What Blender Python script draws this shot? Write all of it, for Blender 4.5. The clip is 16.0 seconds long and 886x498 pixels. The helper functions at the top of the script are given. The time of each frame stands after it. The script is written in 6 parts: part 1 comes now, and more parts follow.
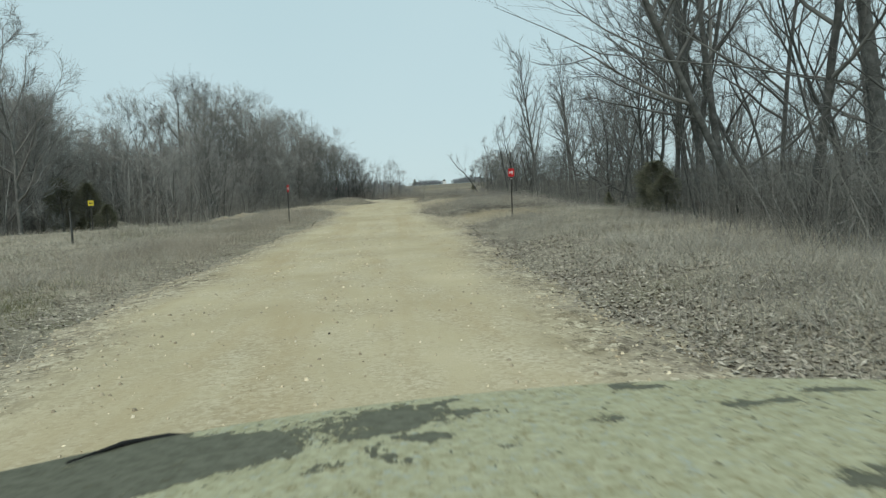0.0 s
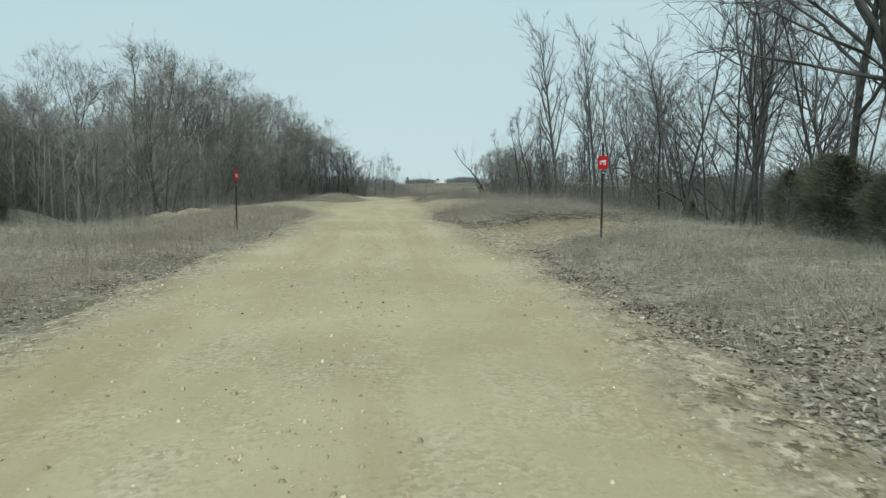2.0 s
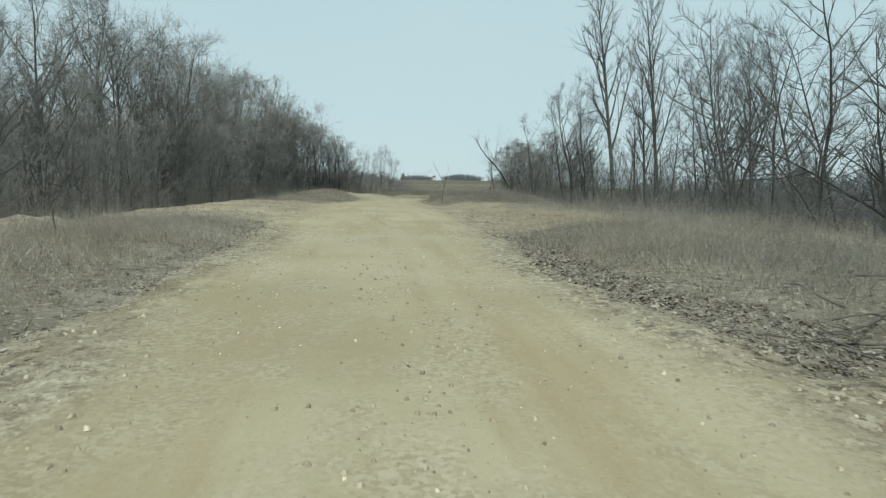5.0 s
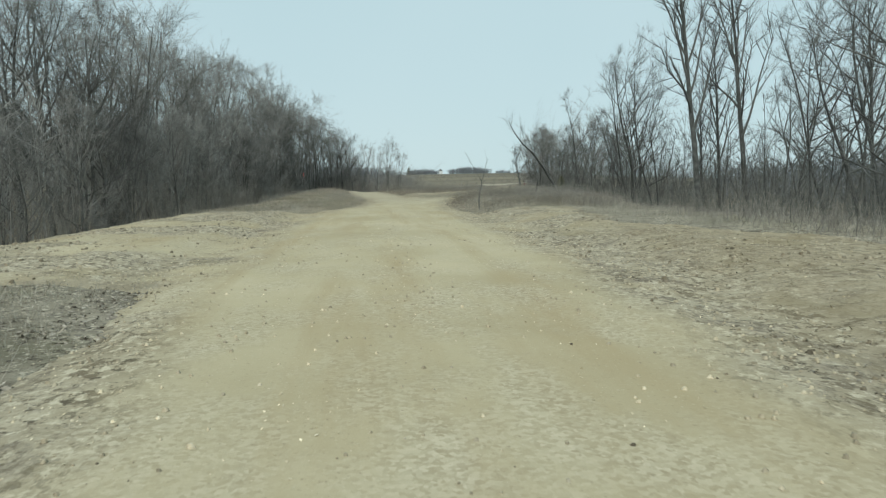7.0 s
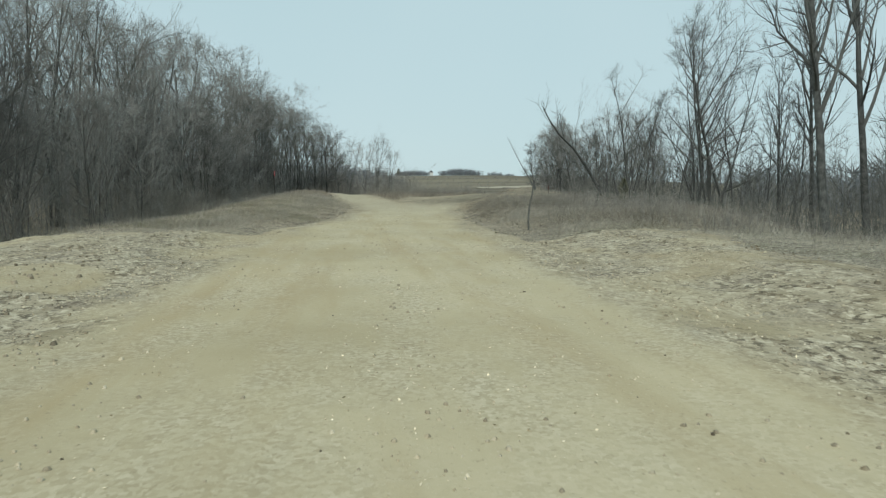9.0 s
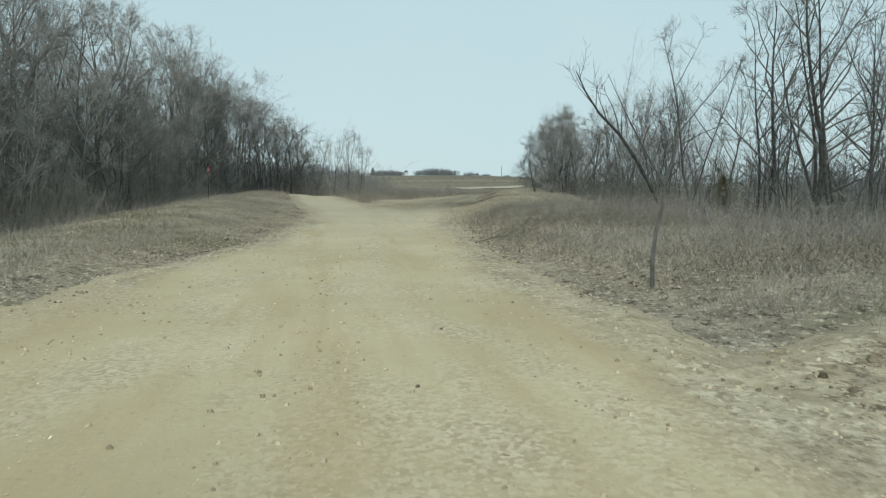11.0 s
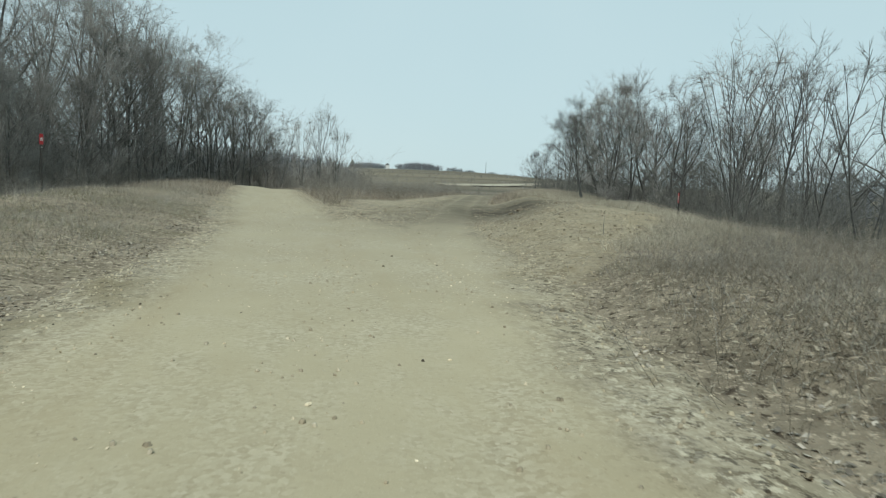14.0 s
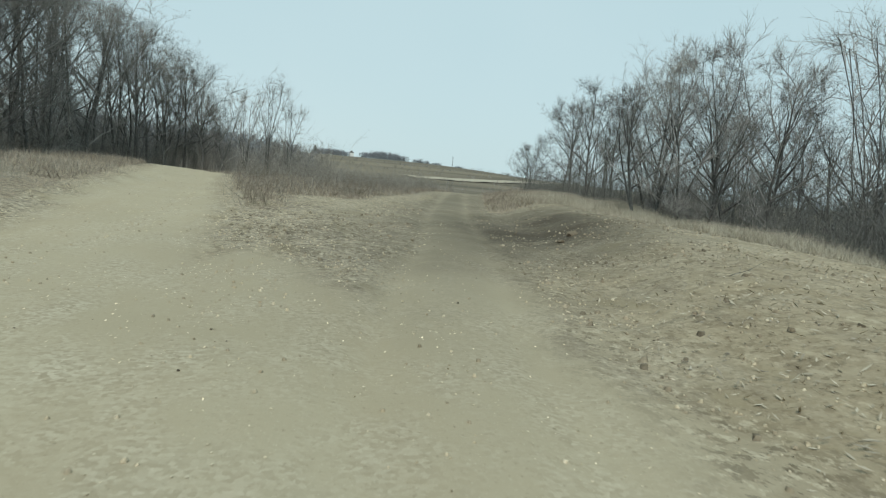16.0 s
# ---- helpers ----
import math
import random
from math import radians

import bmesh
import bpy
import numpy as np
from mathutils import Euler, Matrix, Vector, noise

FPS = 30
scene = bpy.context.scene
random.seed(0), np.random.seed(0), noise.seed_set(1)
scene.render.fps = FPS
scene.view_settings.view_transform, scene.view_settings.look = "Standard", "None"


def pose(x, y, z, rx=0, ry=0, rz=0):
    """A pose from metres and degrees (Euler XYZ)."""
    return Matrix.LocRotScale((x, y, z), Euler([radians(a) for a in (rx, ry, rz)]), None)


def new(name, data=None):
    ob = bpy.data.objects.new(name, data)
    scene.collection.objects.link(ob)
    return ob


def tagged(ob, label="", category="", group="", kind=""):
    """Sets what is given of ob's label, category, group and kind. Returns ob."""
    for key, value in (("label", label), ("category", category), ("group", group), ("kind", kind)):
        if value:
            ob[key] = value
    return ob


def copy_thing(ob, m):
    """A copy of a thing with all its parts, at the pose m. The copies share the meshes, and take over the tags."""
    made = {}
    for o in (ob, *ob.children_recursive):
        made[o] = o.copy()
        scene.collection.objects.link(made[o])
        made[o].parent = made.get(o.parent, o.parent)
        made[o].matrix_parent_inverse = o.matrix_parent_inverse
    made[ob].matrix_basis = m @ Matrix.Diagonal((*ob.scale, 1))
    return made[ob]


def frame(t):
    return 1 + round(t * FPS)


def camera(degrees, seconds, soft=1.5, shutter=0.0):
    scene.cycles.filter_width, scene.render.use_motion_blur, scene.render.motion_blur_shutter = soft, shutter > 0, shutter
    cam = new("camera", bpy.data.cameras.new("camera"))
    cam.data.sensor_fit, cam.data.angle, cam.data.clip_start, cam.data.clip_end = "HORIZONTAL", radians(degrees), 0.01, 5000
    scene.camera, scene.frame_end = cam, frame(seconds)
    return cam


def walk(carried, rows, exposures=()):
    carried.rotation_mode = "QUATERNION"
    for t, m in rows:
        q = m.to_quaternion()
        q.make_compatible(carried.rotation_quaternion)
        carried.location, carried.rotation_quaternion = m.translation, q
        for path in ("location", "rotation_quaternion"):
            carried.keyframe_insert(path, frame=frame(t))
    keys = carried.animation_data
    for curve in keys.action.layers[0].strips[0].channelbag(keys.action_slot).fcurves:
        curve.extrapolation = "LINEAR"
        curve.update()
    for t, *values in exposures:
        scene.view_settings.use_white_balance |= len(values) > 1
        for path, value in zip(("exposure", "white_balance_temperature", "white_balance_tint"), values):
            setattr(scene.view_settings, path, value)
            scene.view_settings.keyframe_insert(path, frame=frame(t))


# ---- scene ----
cam = camera(66.0, 16.0, soft=1.25, shutter=0.08)


def held(x, y, z, yaw, pitch, roll):
    """A camera held at yaw and pitch, leaning by roll to its left."""
    return pose(x, y, z, 0, 0, yaw) @ pose(0, 0, 0, 90 + pitch) @ pose(0, 0, 0, 0, 0, roll)


# seconds, place, yaw, pitch, roll
DRIVE = [
    (0, 0.000, 0.000, 1.643, -5.91, -4.67, -3.12),
    (0.5, -0.025, 3.265, 1.650, -5.41, -5.08, 2.39),
    (1, -0.011, 6.420, 1.665, -5.47, -5.72, -2.21),
    (1.5, -0.002, 9.584, 1.630, -6.43, -5.82, -1.55),
    (2, -0.021, 12.696, 1.664, -6.82, -4.74, -0.78),
    (2.5, -0.035, 15.901, 1.646, -7.07, -4.64, 0.19),
    (3, -0.055, 19.037, 1.641, -7.29, -5.05, 0.90),
    (3.5, -0.052, 22.054, 1.682, -7.50, -5.01, 1.44),
    (4, -0.001, 25.133, 1.702, -7.64, -5.00, 1.59),
    (4.2, 0.008, 26.356, 1.687, -7.76, -5.06, 1.90),
    (6.3, 0.189, 40.913, 2.137, -6.85, -4.72, -2.17),
    (6.5, 0.207, 42.278, 2.151, -6.80, -4.74, -1.75),
    (7, 0.195, 45.558, 2.179, -6.88, -5.50, -1.15),
    (7.5, 0.289, 48.932, 2.220, -6.97, -5.56, -0.85),
    (8, 0.338, 52.345, 2.230, -7.08, -5.50, -0.75),
    (8.5, 0.424, 55.837, 2.248, -7.40, -5.44, -0.55),
    (9, 0.595, 59.203, 2.289, -7.88, -5.37, -0.42),
    (9.2, 0.675, 60.499, 2.256, -7.89, -5.24, -0.89),
    (11.3, 1.966, 73.604, 2.314, -10.35, -5.34, 0.06),
    (11.5, 2.096, 74.845, 2.332, -10.48, -5.09, 0.39),
    (12, 2.376, 78.000, 2.350, -10.72, -5.29, 1.91),
    (12.5, 2.625, 81.135, 2.371, -11.05, -5.52, 2.25),
    (13, 2.970, 84.311, 2.345, -11.25, -5.60, 1.95),
    (13.5, 3.308, 87.705, 2.360, -11.55, -5.71, 1.72),
    (14, 3.665, 91.191, 2.359, -11.88, -5.74, 1.93),
    (14.5, 4.099, 94.692, 2.362, -12.35, -5.85, 2.23),
    (15, 4.470, 98.103, 2.347, -13.16, -5.89, 3.02),
    (15.5, 5.008, 101.622, 2.348, -14.02, -6.00, 3.27),
    (16, 5.619, 105.139, 2.361, -15.25, -6.17, 5.21),
]
walk(cam, [(r[0], held(*r[1:])) for r in DRIVE], [(t, e, 6360, 5.0) for t, e in ((0, 0.0), (2.5, 0.02), (3.5, 0.07), (4.2, 0.06), (6.4, -0.09), (7.0, 0.05), (7.5, 0.02), (9.2, -0.01), (11.4, 0.06), (14, 0.04), (16, 0.05))])

# ---- light ----
world = bpy.data.worlds.new("overcast_sky")
scene.world = world
world.use_nodes = True
wn, wl = world.node_tree.nodes, world.node_tree.links
wn.clear()
sky = wn.new("ShaderNodeTexSky")
sky.sky_type, sky.sun_disc = "NISHITA", False
sky.sun_elevation, sky.sun_rotation = radians(48), radians(200)
clear_sky, cloud, joined, out = wn.new("ShaderNodeBackground"), wn.new("ShaderNodeBackground"), wn.new("ShaderNodeMixShader"), wn.new("ShaderNodeOutputWorld")
clear_sky.inputs["Strength"].default_value = 0.08
cloud.inputs["Strength"].default_value = 0.98
w_co, w_sep, w_ramp, w_noise, w_mix = wn.new("ShaderNodeTexCoord"), wn.new("ShaderNodeSeparateXYZ"), wn.new("ShaderNodeValToRGB"), wn.new("ShaderNodeTexNoise"), wn.new("ShaderNodeMix")
wl.new(w_co.outputs["Generated"], w_sep.inputs[0])
wl.new(w_sep.outputs["Z"], w_ramp.inputs["Fac"])
w_ramp.color_ramp.elements[0].position, w_ramp.color_ramp.elements[0].color = 0.0, (0.60, 0.735, 0.77, 1)
w_ramp.color_ramp.elements[1].position, w_ramp.color_ramp.elements[1].color = 0.45, (0.52, 0.69, 0.745, 1)
w_noise.inputs["Scale"].default_value = 1.6
w_noise.inputs["Detail"].default_value = 3
wl.new(w_co.outputs["Generated"], w_noise.inputs["Vector"])
w_mix.data_type, w_mix.blend_type = "RGBA", "OVERLAY"
w_mix.inputs["Factor"].default_value = 0.16
wl.new(w_ramp.outputs["Color"], w_mix.inputs["A"])
wl.new(w_noise.outputs["Fac"], w_mix.inputs["B"])
wl.new(w_mix.outputs["Result"], cloud.inputs["Color"])
wl.new(sky.outputs["Color"], clear_sky.inputs["Color"])
joined.inputs["Fac"].default_value = 0.92
wl.new(clear_sky.outputs[0], joined.inputs[1])
wl.new(cloud.outputs[0], joined.inputs[2])
wl.new(joined.outputs[0], out.inputs["Surface"])

sun_data = bpy.data.lights.new("sun", "SUN")
sun_data.energy, sun_data.angle, sun_data.color = 2.2, radians(25), (1.0, 0.965, 0.91)
sun = new("sun", sun_data)
sun.rotation_euler = (radians(42), 0, radians(-20))
scene.view_settings.exposure = 0.0


# ---- materials ----
def material(name, stops, scale=3.0, rough=0.9, bump=0.3, bump_scale=None, detail=6, island=0.0, per_object=0.0, distance=0.02):
    """A surface whose colour runs through stops by noise, with fine relief; island and per_object vary its brightness."""
    m = bpy.data.materials.new(name)
    m.use_nodes = True
    n, l = m.node_tree.nodes, m.node_tree.links
    bsdf = n["Principled BSDF"]
    bsdf.inputs["Roughness"].default_value = rough
    bsdf.inputs["Specular IOR Level"].default_value = 0.2
    co = n.new("ShaderNodeTexCoord")
    t1 = n.new("ShaderNodeTexNoise")
    t1.inputs["Scale"].default_value, t1.inputs["Detail"].default_value = scale, detail
    t1.inputs["Roughness"].default_value = 0.62
    l.new(co.outputs["Object"], t1.inputs["Vector"])
    ramp = n.new("ShaderNodeValToRGB")
    ramp.color_ramp.elements[0].position, ramp.color_ramp.elements[1].position = 0.28, 0.72
    ramp.color_ramp.elements[0].color, ramp.color_ramp.elements[1].color = (*stops[0], 1), (*stops[-1], 1)
    for i, c in enumerate(stops[1:-1]):
        ramp.color_ramp.elements.new(0.28 + 0.44 * (i + 1) / (len(stops) - 1)).color = (*c, 1)
    l.new(t1.outputs["Fac"], ramp.inputs["Fac"])
    last = ramp.outputs["Color"]
    for amount, node, socket in ((island, "ShaderNodeNewGeometry", "Random Per Island"), (per_object, "ShaderNodeObjectInfo", "Random")):
        if amount:
            src, rng, mul = n.new(node), n.new("ShaderNodeMapRange"), n.new("ShaderNodeMix")
            rng.inputs["To Min"].default_value, rng.inputs["To Max"].default_value = 1 - amount, 1 + amount
            l.new(src.outputs[socket], rng.inputs["Value"])
            mul.data_type, mul.blend_type = "RGBA", "MULTIPLY"
            mul.inputs["Factor"].default_value = 1.0
            l.new(last, mul.inputs["A"])
            l.new(rng.outputs["Result"], mul.inputs["B"])
            last = mul.outputs["Result"]
    l.new(last, bsdf.inputs["Base Color"])
    if bump:
        t2, b = n.new("ShaderNodeTexNoise"), n.new("ShaderNodeBump")
        t2.inputs["Scale"].default_value, t2.inputs["Detail"].default_value = bump_scale or scale * 6, 5
        b.inputs["Strength"].default_value, b.inputs["Distance"].default_value = bump, distance
        l.new(co.outputs["Object"], t2.inputs["Vector"])
        l.new(t2.outputs["Fac"], b.inputs["Height"])
        l.new(b.outputs["Normal"], bsdf.inputs["Normal"])
    return m


def blend(n, l, a, b, fac, mode="MIX"):
    node = n.new("ShaderNodeMix")
    node.data_type, node.blend_type = "RGBA", mode
    for value, socket in ((a, "A"), (b, "B"), (fac, "Factor")):
        if isinstance(value, bpy.types.NodeSocket):
            l.new(value, node.inputs[socket])
        elif socket == "Factor":
            node.inputs["Factor"].default_value = value
        else:
            node.inputs[socket].default_value = (*value, 1)
    return node.outputs["Result"]


def noise_node(n, l, co, scale, detail=5, stretch=None, rough=0.6):
    t = n.new("ShaderNodeTexNoise")
    t.inputs["Scale"].default_value, t.inputs["Detail"].default_value, t.inputs["Roughness"].default_value = scale, detail, rough
    if stretch:
        mp = n.new("ShaderNodeMapping")
        mp.inputs["Scale"].default_value = stretch
        l.new(co, mp.inputs["Vector"])
        co = mp.outputs["Vector"]
    l.new(co, t.inputs["Vector"])
    return t.outputs["Fac"]


def steps(n, l, fac, lo, hi):
    r = n.new("ShaderNodeMapRange")
    r.inputs["From Min"].default_value, r.inputs["From Max"].default_value = lo, hi
    l.new(fac, r.inputs["Value"])
    return r.outputs["Result"]


def road_material():
    """Packed tan limestone gravel, paler and looser at the margins, darker where damp."""
    m = bpy.data.materials.new("packed_gravel")
    m.use_nodes = True
    n, l = m.node_tree.nodes, m.node_tree.links
    bsdf = n["Principled BSDF"]
    bsdf.inputs["Roughness"].default_value = 0.95
    bsdf.inputs["Specular IOR Level"].default_value = 0.12
    co = n.new("ShaderNodeTexCoord").outputs["Object"]
    packed, damp = n.new("ShaderNodeAttribute"), n.new("ShaderNodeAttribute")
    packed.attribute_name, damp.attribute_name = "packed", "damp"
    tan = blend(n, l, (0.378, 0.313, 0.194), (0.49, 0.416, 0.274), steps(n, l, noise_node(n, l, co, 0.22, 6), 0.35, 0.65))
    tan = blend(n, l, tan, (0.385, 0.305, 0.180), steps(n, l, noise_node(n, l, co, 0.9, 5, (1.0, 0.10, 1.0)), 0.48, 0.70))
    grey = n.new("ShaderNodeAttribute")
    grey.attribute_name = "grey"
    tan = blend(n, l, tan, (0.405, 0.352, 0.252), grey.outputs["Fac"])
    loose = blend(n, l, (0.25, 0.208, 0.138), (0.455, 0.392, 0.280), steps(n, l, noise_node(n, l, co, 2.6, 8, None, 0.7), 0.33, 0.68))
    loose = blend(n, l, loose, (0.245, 0.20, 0.132), steps(n, l, noise_node(n, l, co, 0.55, 7, (1.0, 0.7, 1.0), 0.7), 0.52, 0.66))
    # dark spots stand for shade between the lumps, painted into the colour
    loose = blend(n, l, loose, (0.15, 0.119, 0.079), steps(n, l, noise_node(n, l, co, 5.5, 6, (1.0, 0.7, 1.0), 0.72), 0.525, 0.57))
    loose = blend(n, l, loose, (0.55, 0.482, 0.355), steps(n, l, noise_node(n, l, co, 8.0, 6, (1.0, 0.7, 1.0), 0.72), 0.54, 0.59))
    mat_patch = steps(n, l, noise_node(n, l, co, 1.3, 8, (1.0, 0.55, 1.0), 0.75), 0.53, 0.60)
    loose = blend(n, l, loose, blend(n, l, (0.13, 0.105, 0.076), (0.33, 0.28, 0.205), steps(n, l, noise_node(n, l, co, 11, 6, (1.0, 0.5, 1.0), 0.75), 0.44, 0.58)), mat_patch)
    loose = blend(n, l, loose, (0.248, 0.205, 0.13), steps(n, l, noise_node(n, l, co, 0.9, 6, (1.0, 0.5, 1.0), 0.65), 0.55, 0.62))
    # smaller, blacker spots: shaded hollows put into the colour
    loose = blend(n, l, loose, (0.085, 0.068, 0.047), steps(n, l, noise_node(n, l, co, 7.5, 6, (1.0, 0.8, 1.0), 0.72), 0.565, 0.60))
    colour = blend(n, l, loose, tan, packed.outputs["Fac"])
    cell = n.new("ShaderNodeTexVoronoi")
    cell.inputs["Scale"].default_value = 26
    l.new(co, cell.inputs["Vector"])
    tone = n.new("ShaderNodeSeparateColor")
    l.new(cell.outputs["Color"], tone.inputs["Color"])
    patch = steps(n, l, noise_node(n, l, co, 1.1, 6, (1.0, 0.45, 1.0), 0.65), 0.42, 0.66)
    chips = blend(n, l, (0.19, 0.152, 0.098), (0.68, 0.61, 0.475), tone.outputs["Red"])
    share = n.new("ShaderNodeMath")
    share.operation = "MULTIPLY"
    share.inputs[1].default_value = 0.38
    l.new(patch, share.inputs[0])
    colour = blend(n, l, colour, chips, share.outputs[0])
    grit = noise_node(n, l, co, 38, 4, None, 0.7)
    colour = blend(n, l, colour, (0.60, 0.54, 0.40), steps(n, l, grit, 0.60, 0.80))
    colour = blend(n, l, colour, (0.16, 0.125, 0.075), steps(n, l, noise_node(n, l, co, 21, 5, None, 0.7), 0.60, 0.82))
    rim = n.new("ShaderNodeAttribute")
    rim.attribute_name = "fringe"
    rim_share = n.new("ShaderNodeMath")
    rim_share.operation = "MULTIPLY"
    l.new(rim.outputs["Fac"], rim_share.inputs[0])
    l.new(steps(n, l, noise_node(n, l, co, 2.2, 7, None, 0.75), 0.30, 0.55), rim_share.inputs[1])
    thatch = blend(n, l, (0.125, 0.104, 0.080), (0.285, 0.243, 0.185), steps(n, l, noise_node(n, l, co, 3.4, 8, None, 0.7), 0.30, 0.70))
    colour = blend(n, l, colour, thatch, rim_share.outputs[0])
    wet = n.new("ShaderNodeMath")
    wet.operation = "MULTIPLY"
    l.new(damp.outputs["Fac"], wet.inputs[0])
    l.new(steps(n, l, noise_node(n, l, co, 0.8, 7, None, 0.7), 0.12, 0.42), wet.inputs[1])
    dark = blend(n, l, (0.040, 0.032, 0.023), (0.085, 0.070, 0.050), steps(n, l, noise_node(n, l, co, 9, 6, None, 0.7), 0.35, 0.7))
    colour = blend(n, l, colour, dark, wet.outputs[0])
    earth = n.new("ShaderNodeAttribute")
    earth.attribute_name = "earth"
    soil = blend(n, l, (0.205, 0.158, 0.096), (0.345, 0.280, 0.178), steps(n, l, noise_node(n, l, co, 3.0, 7, (1.0, 0.6, 1.0), 0.65), 0.36, 0.64))
    colour = blend(n, l, colour, soil, earth.outputs["Fac"])
    l.new(colour, bsdf.inputs["Base Color"])
    b = n.new("ShaderNodeBump")
    b.inputs["Strength"].default_value, b.inputs["Distance"].default_value = 0.42, 0.02
    l.new(noise_node(n, l, co, 16, 8, None, 0.7), b.inputs["Height"])
    l.new(b.outputs["Normal"], bsdf.inputs["Normal"])
    return m


def soil_material():
    """Dead thatch and soil, with mossy green near the first stretch of verge."""
    m = bpy.data.materials.new("dead_thatch")
    m.use_nodes = True
    n, l = m.node_tree.nodes, m.node_tree.links
    bsdf = n["Principled BSDF"]
    bsdf.inputs["Roughness"].default_value = 1.0
    bsdf.inputs["Specular IOR Level"].default_value = 0.1
    co = n.new("ShaderNodeTexCoord").outputs["Object"]
    far = n.new("ShaderNodeAttribute")
    far.attribute_name = "field"
    a = blend(n, l, (0.175, 0.152, 0.114), (0.36, 0.318, 0.240), steps(n, l, noise_node(n, l, co, 1.4, 8, None, 0.7), 0.36, 0.64))
    a = blend(n, l, a, (0.135, 0.125, 0.078), steps(n, l, noise_node(n, l, co, 0.35, 4), 0.52, 0.72))
    f = blend(n, l, (0.115, 0.100, 0.074), (0.20, 0.172, 0.128), steps(n, l, noise_node(n, l, co, 0.045, 8, (0.35, 1.0, 1.0)), 0.38, 0.62))
    f = blend(n, l, f, (0.21, 0.178, 0.125), steps(n, l, noise_node(n, l, co, 0.02, 5, (0.3, 1.0, 1.0)), 0.5, 0.6))
    a = blend(n, l, a, (0.50, 0.44, 0.34), steps(n, l, noise_node(n, l, co, 11, 6, (1.0, 0.7, 1.0), 0.72), 0.545, 0.60))
    a = blend(n, l, a, (0.085, 0.069, 0.052), steps(n, l, noise_node(n, l, co, 8, 6, (1.0, 0.7, 1.0), 0.72), 0.55, 0.61))
    leafy = n.new("ShaderNodeAttribute")
    leafy.attribute_name = "leafy"
    a = blend(n, l, a, blend(n, l, a, (1.06, 0.94, 0.84), 1.0, "MULTIPLY"), leafy.outputs["Fac"])
    colour = blend(n, l, a, f, far.outputs["Fac"])
    l.new(colour, bsdf.inputs["Base Color"])
    b = n.new("ShaderNodeBump")
    b.inputs["Strength"].default_value, b.inputs["Distance"].default_value = 0.8, 0.06
    l.new(noise_node(n, l, co, 7, 8, None, 0.7), b.inputs["Height"])
    l.new(b.outputs["Normal"], bsdf.inputs["Normal"])
    return m


ROAD, SOIL = road_material(), soil_material()
BARK = material("grey_bark", [(0.044, 0.046, 0.043), (0.084, 0.086, 0.080), (0.145, 0.146, 0.138)], 5, 0.95, 0.6, 22, per_object=0.22)
WOOD_BARK = material("pale_grey_bark", [(0.055, 0.055, 0.050), (0.105, 0.104, 0.096), (0.175, 0.172, 0.158)], 5, 0.95, 0.6, 22, per_object=0.25)
TWIG = material("bare_twigs", [(0.150, 0.146, 0.133), (0.260, 0.254, 0.234)], 1.2, 0.95, 0, island=0.35, per_object=0.45)
DARK_TWIG = material("dark_bare_twigs", [(0.080, 0.081, 0.075), (0.148, 0.149, 0.138)], 1.2, 0.95, 0, island=0.35, per_object=0.2)
BRUSH = material("dead_brush", [(0.175, 0.164, 0.142), (0.30, 0.284, 0.248)], 0.5, 0.95, 0, island=0.45)
GREY_BRUSH = material("dark_grey_brush", [(0.092, 0.092, 0.083), (0.185, 0.181, 0.163)], 0.5, 0.95, 0, island=0.45)
GRASS = material("dry_grass", [(0.215, 0.199, 0.162), (0.335, 0.312, 0.257), (0.47, 0.44, 0.368)], 0.45, 0.9, 0, island=0.40)
BROWN = material("brown_dead_grass", [(0.185, 0.158, 0.123), (0.285, 0.248, 0.195), (0.40, 0.355, 0.285)], 0.45, 0.9, 0, island=0.40)
STRAW = material("pale_straw", [(0.29, 0.25, 0.185), (0.45, 0.40, 0.305)], 0.6, 0.9, 0, island=0.35)
PALE_STRAW = material("bleached_straw", [(0.30, 0.268, 0.205), (0.52, 0.475, 0.375)], 0.6, 0.9, 0, island=0.35)
GREEN = material("low_green_grass", [(0.115, 0.122, 0.060), (0.20, 0.195, 0.105)], 0.8, 0.9, 0, island=0.35)
LEAF = material("dead_leaves", [(0.10, 0.085, 0.066), (0.27, 0.236, 0.188), (0.52, 0.47, 0.39)], 9, 0.9, 0, island=0.5)
SCRUB = material("brown_scrub", [(0.105, 0.092, 0.070), (0.20, 0.178, 0.140)], 0.5, 0.95, 0, island=0.45)
NEEDLE = material("cedar_needles", [(0.092, 0.096, 0.066), (0.185, 0.178, 0.122)], 2.0, 0.9, 0, island=0.4)
STONE = material("limestone", [(0.33, 0.272, 0.178), (0.52, 0.44, 0.305), (0.72, 0.635, 0.475)], 6, 0.92, 0.5, 40, island=0.35, per_object=0.3)
DEAD_STICK = material("dead_sticks", [(0.10, 0.092, 0.078), (0.24, 0.222, 0.19)], 9, 0.95, 0.4, 40, per_object=0.2)
CLOD = material("dark_clods", [(0.10, 0.082, 0.058), (0.19, 0.155, 0.108)], 8, 0.95, 0.5, 40, island=0.35, per_object=0.3)
LUMP = material("dry_earth_lumps", [(0.11, 0.088, 0.058), (0.25, 0.208, 0.145), (0.43, 0.37, 0.27)], 5, 0.95, 0.5, 40, island=0.45)
# distance haze mixed into the colour: paler and bluer than bare twigs
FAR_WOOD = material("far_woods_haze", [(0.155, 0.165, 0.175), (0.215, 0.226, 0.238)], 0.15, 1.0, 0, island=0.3)


